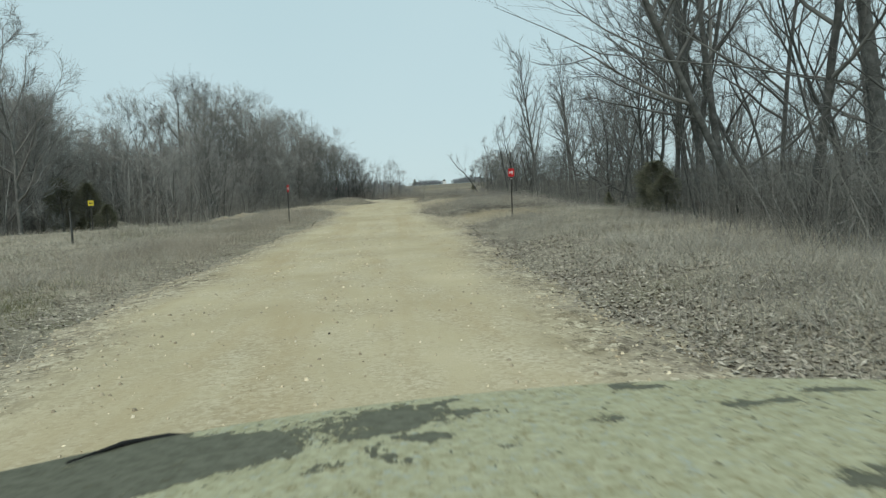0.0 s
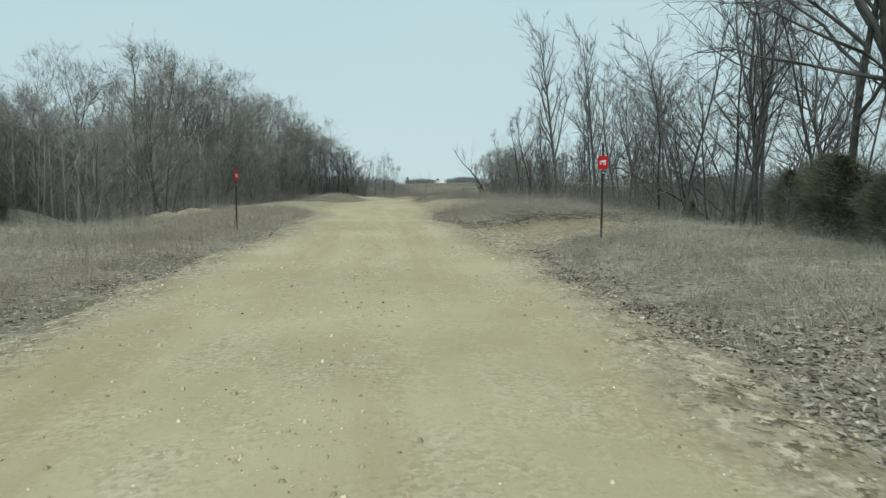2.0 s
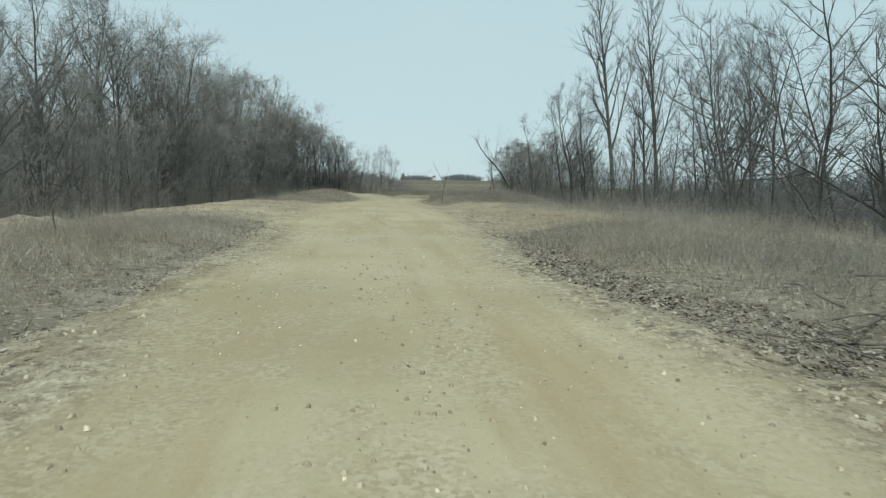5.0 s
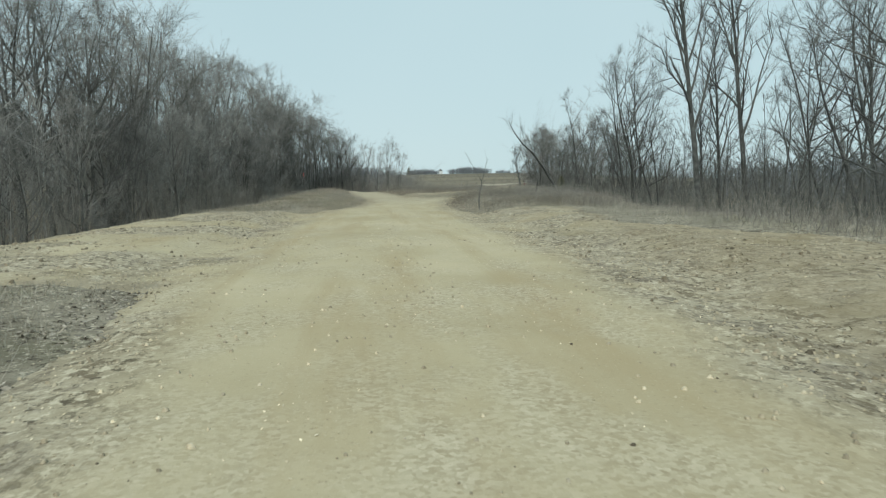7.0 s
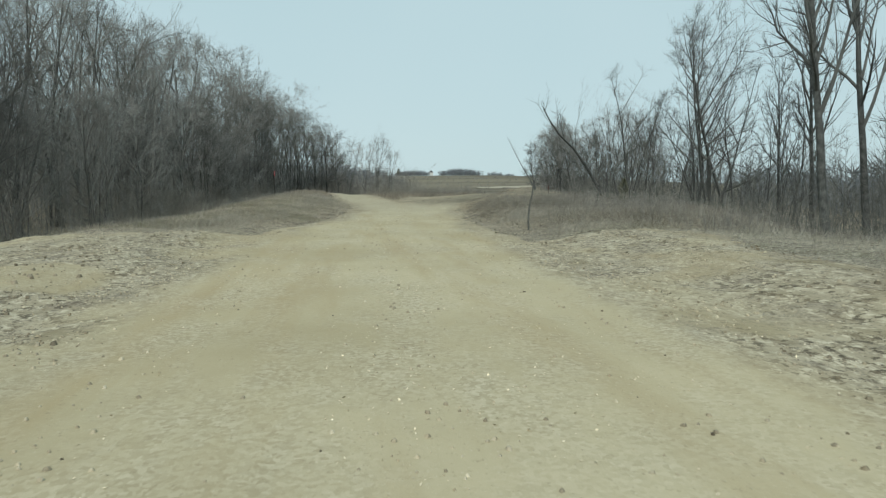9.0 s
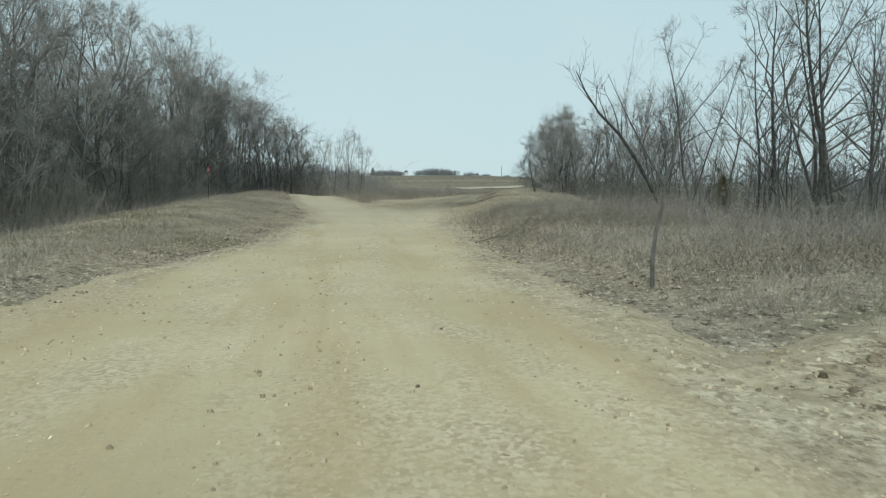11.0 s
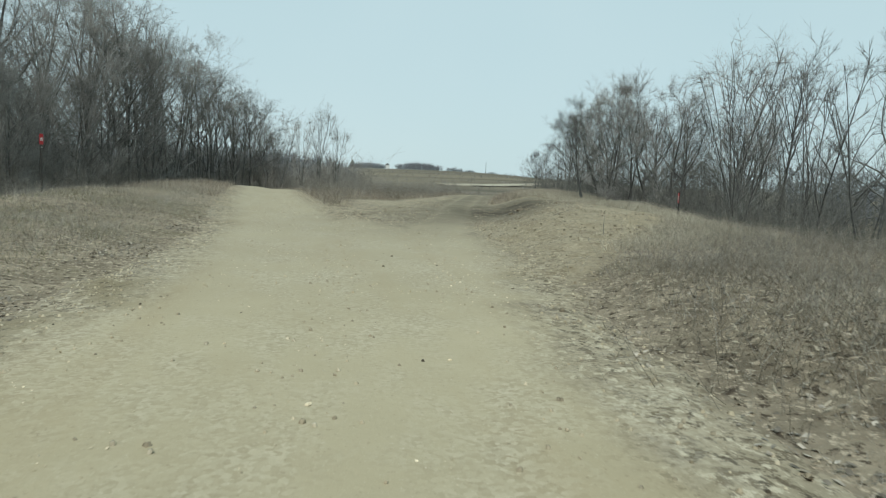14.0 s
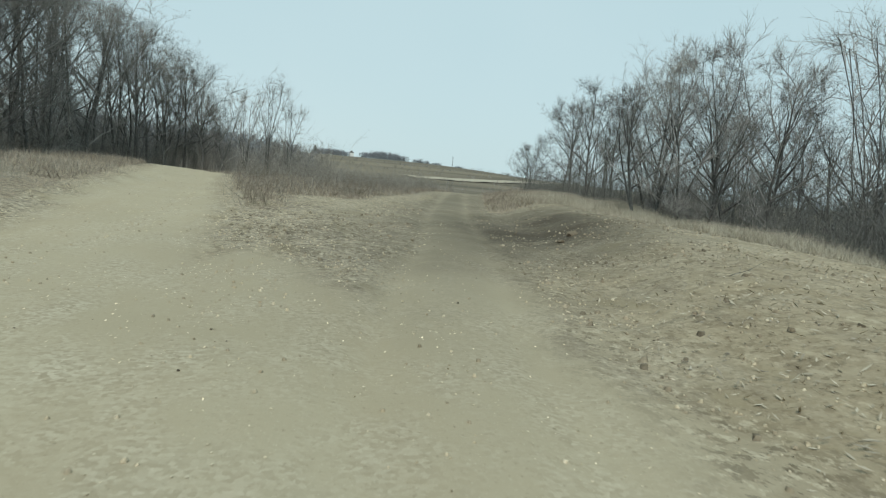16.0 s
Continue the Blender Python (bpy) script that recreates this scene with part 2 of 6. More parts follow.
# ---- the lie of the land ----
def smooth(v, lo, hi):
    v = np.clip((v - lo) / (hi - lo), 0, 1)
    return v * v * (3 - 2 * v)


def fbm(x, y, scale, seed=0.0, octaves=3):
    """Smooth value noise between -1 and 1 on arrays."""
    total, amp, norm = np.zeros(np.broadcast(x, y).shape), 1.0, 0.0
    for k in range(octaves):
        u, v = np.asarray(x) / scale * 2**k + seed * 17.3 + k * 5.1, np.asarray(y) / scale * 2**k + seed * 9.7 + k * 3.7
        i, j = np.floor(u), np.floor(v)
        fu, fv = u - i, v - j
        fu, fv = fu * fu * (3 - 2 * fu), fv * fv * (3 - 2 * fv)

        def h(a, b):
            s = np.sin(a * 127.1 + b * 311.7 + seed * 74.7) * 43758.5453
            return (s - np.floor(s)) * 2 - 1

        total = total + amp * ((h(i, j) * (1 - fu) + h(i + 1, j) * fu) * (1 - fv) + (h(i, j + 1) * (1 - fu) + h(i + 1, j + 1) * fu) * fv)
        norm += amp
        amp *= 0.5
    return total / norm


def road_z(y):
    return np.interp(y, (-60, 18, 24, 32, 40, 48, 60, 80, 110, 135, 160, 178, 205, 260, 420, 560, 640, 900, 3000),
                     (0, 0, 0.03, 0.18, 0.44, 0.57, 0.62, 0.70, 0.72, 0.76, 0.90, 0.5, -0.6, -0.3, 5.0, 9.2, 10.2, 6.0, 0.0))


EDGE_Y = (-60, 5, 12, 20, 26, 31, 36, 42, 50, 58, 76, 84, 90, 98, 105, 115, 122)
EDGE_L = (-4.0, -4.1, -4.6, -4.3, -4.2, -3.8, -3.2, -2.7, -2.6, -3.2, -3.0, -2.1, -0.6, 0.4, 0.8, 1.0, 1.0)
EDGE_R = (2.9, 2.9, 3.1, 3.6, 3.9, 4.2, 4.0, 3.4, 4.0, 5.0, 5.4, 5.7, 6.2, 7.2, 7.8, 9.6, 11.2)


def left_edge(y):
    return np.interp(y, EDGE_Y, EDGE_L)


def right_edge(y):
    return np.interp(y, EDGE_Y, EDGE_R)


FORK_Y, FORK_X, FORK_W = (104, 116, 127, 143, 157, 170, 180, 190), (3.9, 3.2, 2.4, 1.25, 0.8, -0.7, -4.0, -10.0), (3.0, 2.7, 2.9, 2.85, 3.0, 3.5, 3.6, 3.8)
TRACK_Y, TRACK_X, TRACK_W = (98, 106, 114, 120.5, 131, 148, 160, 170, 185, 215), (4.5, 6.2, 8.2, 10.1, 12.7, 17.7, 21.3, 24.5, 30.0, 44.0), (3.0, 2.7, 2.1, 1.7, 1.8, 2.1, 2.2, 2.2, 2.2, 2.2)


def lanes(x, y):
    """How far inside the driven lanes a place lies; negative outside."""
    main = np.minimum(x - left_edge(y), right_edge(y) - x) - 0.55 * np.maximum(y - 111, 0) - 3 * np.maximum(y - 121, 0)
    fork = np.interp(y, FORK_Y, FORK_W) - np.abs(x - np.interp(y, FORK_Y, FORK_X)) - 3 * np.maximum(106 - y, 0) - 3 * np.maximum(y - 178, 0)
    track = np.interp(y, TRACK_Y, TRACK_W) - np.abs(x - np.interp(y, TRACK_Y, TRACK_X)) - 3 * np.maximum(100 - y, 0) - 3 * np.maximum(y - 214, 0)
    return np.maximum(np.maximum(main, fork), track)


def lots(x, y):
    """The bare turn-outs beside the road."""
    right = np.minimum(np.minimum(9.3 + 0.6 * np.sin(y * 0.35) - x, x), np.minimum(y - 50.5 - 0.25 * np.maximum(x - 4, 0), 77.6 - y + 0.30 * np.maximum(x - 6, 0)))
    left = np.minimum(np.minimum(x + 11.0, 3 - x), np.minimum(y - 56.5, 82.0 - y + 0.35 * np.minimum(x + 3, 0)))
    pull = np.minimum(np.minimum(8.8 - x, x), np.minimum(y - 29.6 - 0.55 * np.maximum(x - 4, 0), 36.6 - y + 0.25 * np.maximum(x - 4, 0))) + 0.35 * fbm(x, y, 2.0, 53.0)
    wide = np.minimum(np.minimum(np.interp(y, (100, 102, 105.5, 110, 113, 125, 140), (7.6, 8.9, 11.6, 15.0, 16.6, 18.4, 20.5)) - x, x - 6), np.minimum(y - 99.5, 136 - y))
    fork = np.minimum(np.minimum(y - 108, x - np.interp(y, (108, 125, 127, 128.5, 135.5, 140, 152, 160), (3.0, 3.0, 5.4, 7.0, 9.4, 11.0, 16.0, 19.0))), np.minimum(np.interp(y, TRACK_Y, TRACK_X) - x + 0.5, 157 - y))
    ragged = 1.1 * fbm(x, y, 7.0, 51.0) + 0.5 * fbm(x, y, 2.5, 52.0)
    right, left = right + ragged, left + ragged
    return np.maximum(np.maximum(right, left), np.maximum(np.maximum(pull, wide * 0.6 - 0.1 + 0.5 * ragged), fork * 0.7))


def bare(x, y):
    return np.maximum(lanes(x, y), lots(x, y)) + 0.34 * fbm(x, y, 1.7, 3.0) + 0.15 * fbm(x, y, 0.45, 5.0)


def ground_z(x, y):
    x, y = np.asarray(x, float), np.asarray(y, float)
    far_y = np.maximum(y, 205)
    fall = smooth(x, 70, 300)
    z = np.where(y > 205, -0.6 + (road_z(far_y) + 0.6) * (1 - 0.8 * fall), road_z(y)) + 0 * x
    dl, dr = left_edge(y) - x, x - np.maximum(right_edge(y), np.where(y > 112, np.interp(y, TRACK_Y, TRACK_X) + 2.0, -99.0))
    near = 1 - smooth(y, 150, 200)
    # banks beside the road
    z = z + near * 0.22 * smooth(dl, 0.0, 1.6) + near * 0.25 * smooth(dr, 0.2, 2.6)
    z = z + 0.66 * smooth(y, 84, 104) * (1 - smooth(y, 140, 175)) * smooth(dl, 0.5, 7.0)
    z = z + 0.42 * smooth(y, 100, 118) * (1 - smooth(y, 150, 175)) * smooth(dr, 0.0, 3.2)
    z = z + 0.36 * smooth(y, 77.5, 82.5) * (1 - smooth(y, 96, 106)) * smooth(dr, 0.2, 1.6)
    first = 1 - smooth(y, 43, 52)
    z = z + first * (0.18 * smooth(y, 20, 32) - 0.45 * smooth(y, 34, 42)) * smooth(dl, 3.0, 9.5)
    z = z + 1.9 * np.exp(-(((x + 20.8) / 4.2) ** 2) - ((y - 55.5) / 4.5) ** 2)
    z = z - near * (1.7 * (1 - first) * smooth(dl, 4.5, 13.0) + 2.7 * smooth(dr, 7.0 - 2.4 * smooth(y, 104, 118), 18.0))
    # the wooded slope to one side and the low ground to the other
    z = z + 9.0 * smooth(-x, 26, 90) * (1 - 0.8 * smooth(y, 180, 300))
    z = z - 1.6 * np.exp(-(((x - 43) / 11.0) ** 2) - ((y - 84) / 24.0) ** 2) - 0.8 * smooth(x, 30, 80) * (1 - smooth(y, 200, 400))
    # the scrubby hump in the fork
    hump = np.exp(-(((x - 7.5) / 3.5) ** 2) - ((y - 146) / 13.0) ** 2)
    z = z + 0.25 * hump
    away = smooth(-np.maximum(lanes(x, y), lots(x, y)), 0.0, 2.0)
    z = z + away * (0.16 * fbm(x, y, 5.0, 1.0) + 0.05 * fbm(x, y, 1.1, 2.0)) + 0.025 * fbm(x, y, 2.5, 7.0)
    z = z + smooth(y, 220, 500) * 1.2 * fbm(x, y, 140.0, 4.0)
    return z


def gz(x, y):
    return float(ground_z(x, y))


# ---- mesh helpers ----
def mesh_of(name, verts, faces, mat, attributes=(), shade=True):
    me = bpy.data.meshes.new(name)
    me.from_pydata(verts, [], faces)
    if mat is not None:
        me.materials.append(mat)
    if shade:
        me.polygons.foreach_set("use_smooth", np.ones(len(me.polygons), bool))
    for key, values in attributes:
        a = me.attributes.new(key, "FLOAT", "POINT")
        a.data.foreach_set("value", np.asarray(values, dtype=np.float32))
    me.update()
    return me


def array_mesh(name, verts, sides, mat, shade=False):
    """A mesh from an (n * sides, 3) array of loose polygons with the given number of sides."""
    verts = np.asarray(verts, dtype=np.float32).reshape(-1, 3)
    me = bpy.data.meshes.new(name)
    count = len(verts)
    me.vertices.add(count)
    me.vertices.foreach_set("co", verts.ravel())
    me.loops.add(count)
    me.loops.foreach_set("vertex_index", np.arange(count, dtype=np.int32))
    me.polygons.add(count // sides)
    me.polygons.foreach_set("loop_start", np.arange(0, count, sides, dtype=np.int32))
    me.polygons.foreach_set("use_smooth", np.full(count // sides, shade))
    me.materials.append(mat)
    me.update(calc_edges=True)
    return me


def part(name, data, parent, label=""):
    ob = new(name, data)
    ob.parent = parent
    return tagged(ob, label)


def bm_mesh(name, bm, mat, shade=False):
    me = bpy.data.meshes.new(name)
    bm.to_mesh(me)
    bm.free()
    me.materials.append(mat)
    if shade:
        me.polygons.foreach_set("use_smooth", np.ones(len(me.polygons), bool))
    return me


def grid_sheet(name, xs, ys, height, mat, keep=None, attributes=()):
    gx, gy = np.meshgrid(xs, ys)
    zz = height(gx, gy)
    nx, ny = len(xs), len(ys)
    index = np.arange(nx * ny).reshape(ny, nx)
    quads = np.stack([index[:-1, :-1], index[:-1, 1:], index[1:, 1:], index[1:, :-1]], -1).reshape(-1, 4)
    if keep is not None:
        ok = keep(gx, gy).ravel()
        quads = quads[ok[quads].any(1)]
    used = np.unique(quads)
    remap = np.full(nx * ny, -1)
    remap[used] = np.arange(len(used))
    verts = np.stack([gx.ravel(), gy.ravel(), zz.ravel()], -1)[used]
    values = [(k, f(gx, gy).ravel()[used]) for k, f in attributes]
    return mesh_of(name, verts.tolist(), remap[quads].tolist(), mat, values)


# ---- ground and road ----
xs = np.concatenate([-np.geomspace(1800, 26, 34), np.arange(-25.5, 40, 0.6), np.geomspace(40.5, 1800, 32)])
ys = np.concatenate([-np.geomspace(900, 14, 18), np.arange(-13.5, 170, 0.8), np.geomspace(171, 3500, 70)])
ground = new("ground", grid_sheet("ground", xs, ys, lambda x, y: ground_z(x, y) - 0.16 * smooth(bare(x, y), 0.4, 1.3), SOIL, attributes=[("field", lambda x, y: np.maximum(smooth(y, 165, 200), smooth(np.abs(x), 60, 90))), ("leafy", lambda x, y: 0.5 * smooth(y, 74, 92))]))
tagged(ground, "dry winter verge and low rising fields", "ground", kind="structure")


def road_height(x, y):
    b = bare(x, y)
    rut = -0.02 * np.exp(-(((np.minimum(x - left_edge(y), right_edge(y) - x) - 2.0) / 0.35) ** 2))
    rut = rut - 0.07 * smooth(y, 104, 112) * np.exp(-(((np.abs(x - np.interp(y, TRACK_Y, TRACK_X)) - 0.8) / 0.25) ** 2))
    rough = (1 - smooth(lanes(x, y), -0.2, 1.2)) * smooth(b, -0.3, 0.6)
    lumps = rough * (0.050 * fbm(x, y, 1.3, 18.0) + 0.045 * fbm(x, y, 0.55, 19.0, 2))
    return ground_z(x, y) + np.clip(0.10 * b, -0.10, 0.05) + rut + 0.012 * fbm(x, y, 0.7, 8.0) + lumps


def packed_of(x, y):
    worn = smooth(fbm(x, y, 3.0, 72.0) + 0.4 * fbm(x, y, 1.0, 73.0), -0.15, 0.25) * smooth(y, 50, 56) * (1 - smooth(y, 82, 88)) * np.where(x < 0, 0.85, 0.5)
    return np.maximum(np.maximum(smooth(lanes(x, y) + 0.5 * fbm(x, y, 2.2, 6.0), 0.35, 1.5), worn), 0.3 * smooth(y, 103, 112) * smooth(x, 7.0, 9.0))


def damp_of(x, y):
    off = x - np.interp(y, TRACK_Y, TRACK_X)
    track = (np.exp(-((off / 2.3) ** 2)) - 0.35 * np.exp(-(((np.abs(off) - 0.8) / 0.22) ** 2))) * smooth(y, 104, 122)
    side = np.exp(-(((x - 14.2 - 0.30 * (y - 123)) / 2.6) ** 2) - ((y - 125.0) / 7.5) ** 2)
    pull = np.exp(-(((x - 6.6) / 2.2) ** 2) - ((y - 35.8) / 0.8) ** 2)
    split = smooth(y, 108, 122) * (1 - smooth(np.abs(x - 8.6 - 0.42 * (y - 122)), 1.5, 5.0))
    return np.clip(0.42 * track + 0.86 * side + 0.7 * pull + 0.18 * split + 0.05 * smooth(y, 92, 108), 0, 1.0) * np.clip(0.92 + 0.25 * fbm(x, y, 1.5, 9.0), 0, 1)


def earth_of(x, y):
    pull = 1.1 * np.exp(-(((x - 7.4) / 2.6) ** 2) - ((y - 33.8) / 2.4) ** 2)
    lot = 0.6 * smooth(x - 0.12 * (y - 54), 4.0, 6.5) * smooth(y, 48, 52) * (1 - smooth(y, 60, 72))
    bank = 0.55 * smooth(x - right_edge(y), -0.6, 1.2) * smooth(y, 84, 96) * (1 - smooth(y, 112, 120))
    return np.clip(pull + lot + bank, 0, 1) * np.clip(0.8 + 0.5 * fbm(x, y, 1.2, 20.0), 0, 1)


def fringe_of(x, y):
    return (1 - smooth(bare(x, y), -0.2, 0.75)) * smooth(0.9 - lanes(x, y), 0.2, 1.0) * (0.35 + 0.65 * smooth(lots(x, y), -0.5, 0.3))


road = new("road", grid_sheet("road", np.concatenate([np.arange(-18, -12, 0.4), np.arange(-12, 18, 0.2), np.arange(18, 50, 0.4)]),
                              np.concatenate([np.arange(-14, 26, 0.36), np.arange(26, 128, 0.22), np.arange(128, 216, 0.4)]), road_height, ROAD, keep=lambda x, y: bare(x, y) > -0.9,
                              attributes=[("packed", packed_of), ("damp", damp_of), ("earth", earth_of), ("fringe", fringe_of), ("grey", lambda x, y: 0.65 * smooth(y + 3 * fbm(x, y, 6.0, 15.0), 86, 108))]))
tagged(road, "tan packed gravel road with loose stony margins", "road", kind="structure")


# ---- trees ----
rng = np.random.default_rng(7)


class Wood:
    """Collects tapered tubes."""

    def __init__(self):
        self.v, self.f = [], []

    def tube(self, pts, radii, sides):
        base, n = len(self.v), len(pts)
        for k, p in enumerate(pts):
            d = (pts[min(k + 1, n - 1)] - pts[max(k - 1, 0)]).normalized()
            a = d.orthogonal().normalized()
            b = d.cross(a)
            if k == n - 1 and sides == 3:
                self.v.append(p)
                break
            for s in range(sides):
                w = 2 * math.pi * s / sides
                self.v.append(p + (a * math.cos(w) + b * math.sin(w)) * radii[k])
        rings = n - 1 if sides == 3 else n
        for k in range(rings - 1):
            for s in range(sides):
                i, j = base + k * sides + s, base + k * sides + (s + 1) % sides
                self.f.append((i, j, j + sides, i + sides))
        if sides == 3:
            tip = base + rings * sides
            for s in range(sides):
                self.f.append((base + (rings - 1) * sides + s, base + (rings - 1) * sides + (s + 1) % sides, tip))


def wander(rnd, start, way, length, count, bend, lift):
    pts, d = [Vector(start)], Vector(way).normalized()
    for _ in range(count):
        d = (d + Vector((rnd.gauss(0, bend), rnd.gauss(0, bend), rnd.gauss(0, bend) + lift))).normalized()
        pts.append(pts[-1] + d * (length / count))
    return pts


def side_way(rnd, d, angle):
    a = d.orthogonal().normalized()
    a.rotate(Matrix.Rotation(rnd.uniform(0, 2 * math.pi), 3, d))
    return (d * math.cos(angle) + a * math.sin(angle)).normalized()


def grow(seed, height, girth, stems=1, spread=0.6, first=0.3, limbs=16, subs=8, twigs=9, limb_len=0.38, twig_r=0.009, bend=0.05, lift=0.05, fine=0.9):
    """Meshes of a bare tree: its trunk, and its crown of limbs, branches and twigs."""
    rnd = random.Random(seed)
    trunk, crown = Wood(), Wood()
    for s in range(stems):
        h = height * (1 if s == 0 else rnd.uniform(0.7, 0.97))
        w = girth * (1 if s == 0 else rnd.uniform(0.5, 0.85))
        way = Vector((0, 0, 1)) if s == 0 else Vector((rnd.gauss(0, 0.22), rnd.gauss(0, 0.22), 1))
        start = Vector((0, 0, -0.5)) + (Vector((rnd.gauss(0, 0.25), rnd.gauss(0, 0.25), 0)) if s else Vector((0, 0, 0)))
        n = 10
        pts = wander(rnd, start, way, h + 0.5, n, bend, 0.02)
        radii = [max(w * (1 - k / n) ** 0.8, 0.012) * (1.35 if k == 0 else 1) for k in range(n + 1)]
        trunk.tube(pts, radii, 7)
        for i in range(max(4, limbs // (1 if s == 0 else 2))):
            u = first + (0.97 - first) * (i + rnd.random()) / max(4, limbs // (1 if s == 0 else 2))
            k = min(int(u * n), n - 1)
            p = pts[k].lerp(pts[k + 1], u * n - k)
            d = (pts[k + 1] - pts[k]).normalized()
            length = h * limb_len * (1.15 - 0.75 * u) * rnd.uniform(0.65, 1.2)
            lp = wander(rnd, p, side_way(rnd, d, spread * rnd.uniform(0.75, 1.4)), length, 5, 0.13, lift)
            r0 = max(min(radii[k] * 0.55, 0.018 + length * 0.011), 0.012)
            crown.tube(lp, [r0 * (1 - q / 5) ** 0.7 + 0.006 for q in range(6)], 5)
            for _ in range(subs):
                q = rnd.uniform(0.15, 0.98) * 5
                k2 = min(int(q), 4)
                sp = lp[k2].lerp(lp[k2 + 1], q - k2)
                sd = (lp[k2 + 1] - lp[k2]).normalized()
                sl = length * rnd.uniform(0.22, 0.5)
                bp = wander(rnd, sp, side_way(rnd, sd, rnd.uniform(0.4, 0.95)), sl, 2, 0.18, lift)
                crown.tube(bp, [max(r0 * 0.38, 0.010), max(r0 * 0.26, 0.008), 0.004], 3)
                for _ in range(twigs):
                    e = rnd.uniform(0.1, 1.0) * 2
                    k3 = min(int(e), 1)
                    tp = bp[k3].lerp(bp[k3 + 1], e - k3)
                    td = (bp[k3 + 1] - bp[k3]).normalized()
                    tl = rnd.uniform(0.4, 1.1) * max(0.55, min(1.5, sl * 0.65))
                    tw = side_way(rnd, td, rnd.uniform(0.3, 1.0) * fine) + Vector((0, 0, 0.15))
                    crown.tube([tp, tp + tw.normalized() * tl], [twig_r, 0.002], 3)
    return mesh_of("trunk", trunk.v, trunk.f, BARK), mesh_of("crown", crown.v, crown.f, TWIG)


def hardwood(seed, height, girth, stems=1, wide=0.34, limbs=13, subs=7, boughs=5, twigs=5, twig_r=0.007, low=0.22, bark=None):
    """Meshes of a broad-crowned bare hardwood: its limbs reach out to a rounded, uneven crown filled with fine twigs."""
    rnd = random.Random(seed)
    trunk, crown = Wood(), Wood()
    middle, across, up = 0.56 * height, wide * height, 0.45 * height
    for s in range(stems):
        h = height * (0.86 if s == 0 else rnd.uniform(0.66, 0.82))
        w = girth * (1 if s == 0 else rnd.uniform(0.6, 0.85))
        way = Vector((rnd.gauss(0, 0.05), rnd.gauss(0, 0.05), 1)) if s == 0 else Vector((min(max(rnd.gauss(0, 0.16), -0.18), 0.18), min(max(rnd.gauss(0, 0.16), -0.18), 0.18), 1))
        start = Vector((rnd.gauss(0, 0.3), rnd.gauss(0, 0.3), -0.5)) if s else Vector((0, 0, -0.5))
        n = 9
        pts = wander(rnd, start, way, h + 0.5, n, 0.06, 0.02)
        radii = [max(w * (1 - 0.92 * k / n) ** 0.9, 0.015) * (1.35 if k == 0 else 1) for k in range(n + 1)]
        trunk.tube(pts, radii, 7)
        count = limbs if s == 0 else limbs // 2
        for i in range(count):
            u = low + (0.99 - low) * (i + rnd.random()) / count
            k = min(int(u * n), n - 1)
            p = pts[k].lerp(pts[k + 1], u * n - k)
            way = side_way(rnd, Vector((0, 0, 1)), (1.2 - 0.85 * u) * rnd.uniform(0.75, 1.2))
            a, q = Vector((way.x / across, way.y / across, way.z / up)), Vector((p.x / across, p.y / across, (p.z - middle) / up))
            inside = max(a.dot(q) ** 2 - a.length_squared * (q.length_squared - 1), 0.0)
            length = max((-a.dot(q) + inside**0.5) / a.length_squared, 0.10 * height) * rnd.uniform(0.74, 1.02)
            lp = wander(rnd, p, way, length, 5, 0.12, 0.05)
            r0 = max(min(radii[k] * 0.6, 0.02 + length * 0.011), 0.014)
            crown.tube(lp, [r0 * (1 - j / 5) ** 0.7 + 0.006 for j in range(6)], 5)
            for _ in range(subs):
                j = rnd.uniform(0.25, 1.0) ** 0.8 * 4.99
                sp = lp[int(j)].lerp(lp[int(j) + 1], j % 1)
                sl = length * rnd.uniform(0.2, 0.42)
                bp = wander(rnd, sp, side_way(rnd, (lp[int(j) + 1] - lp[int(j)]).normalized(), rnd.uniform(0.45, 1.0)), sl, 2, 0.2, 0.06)
                crown.tube(bp, [max(r0 * 0.36, 0.011), max(r0 * 0.24, 0.009), 0.004], 3)
                for _ in range(boughs):
                    e = rnd.uniform(0.15, 1.0) * 1.99
                    tp, td = bp[int(e)].lerp(bp[int(e) + 1], e % 1), (bp[int(e) + 1] - bp[int(e)]).normalized()
                    tw = (side_way(rnd, td, rnd.uniform(0.4, 1.0)) + Vector((0, 0, 0.12))).normalized()
                    tl = max(0.45, sl * rnd.uniform(0.35, 0.6))
                    crown.tube([tp, tp + tw * tl], [0.009, 0.003], 3)
                    for _ in range(twigs):
                        f = tp + tw * tl * rnd.uniform(0.2, 1.0)
                        fw = (side_way(rnd, tw, rnd.uniform(0.35, 0.95)) + Vector((0, 0, 0.12))).normalized()
                        crown.tube([f, f + fw * rnd.uniform(0.3, 0.75)], [twig_r, 0.002], 3)
    return mesh_of("trunk", trunk.v, trunk.f, bark or WOOD_BARK), mesh_of("crown", crown.v, crown.f, TWIG)


def tree(name, meshes, label, group="", twigs=None):
    root = new(name)
    root.empty_display_size = 0.3
    part("trunk", meshes[0], root)
    if twigs:
        meshes[1].materials[0] = twigs
    part("crown", meshes[1], root)
    return tagged(root, label, "tree", group, "thing")


def plant(ob, x, y, turn, size, stretch=1.0, tilt=0.0, way=0.0):
    m = pose(x, y, gz(x, y) - 0.05, 0, 0, way) @ pose(0, 0, 0, tilt) @ pose(0, 0, 0, 0, 0, turn) @ Matrix.Diagonal((size, size, size * stretch, 1))
    return m


WOOD_LABEL = "bare grey hardwood tree in the dense roadside wood"
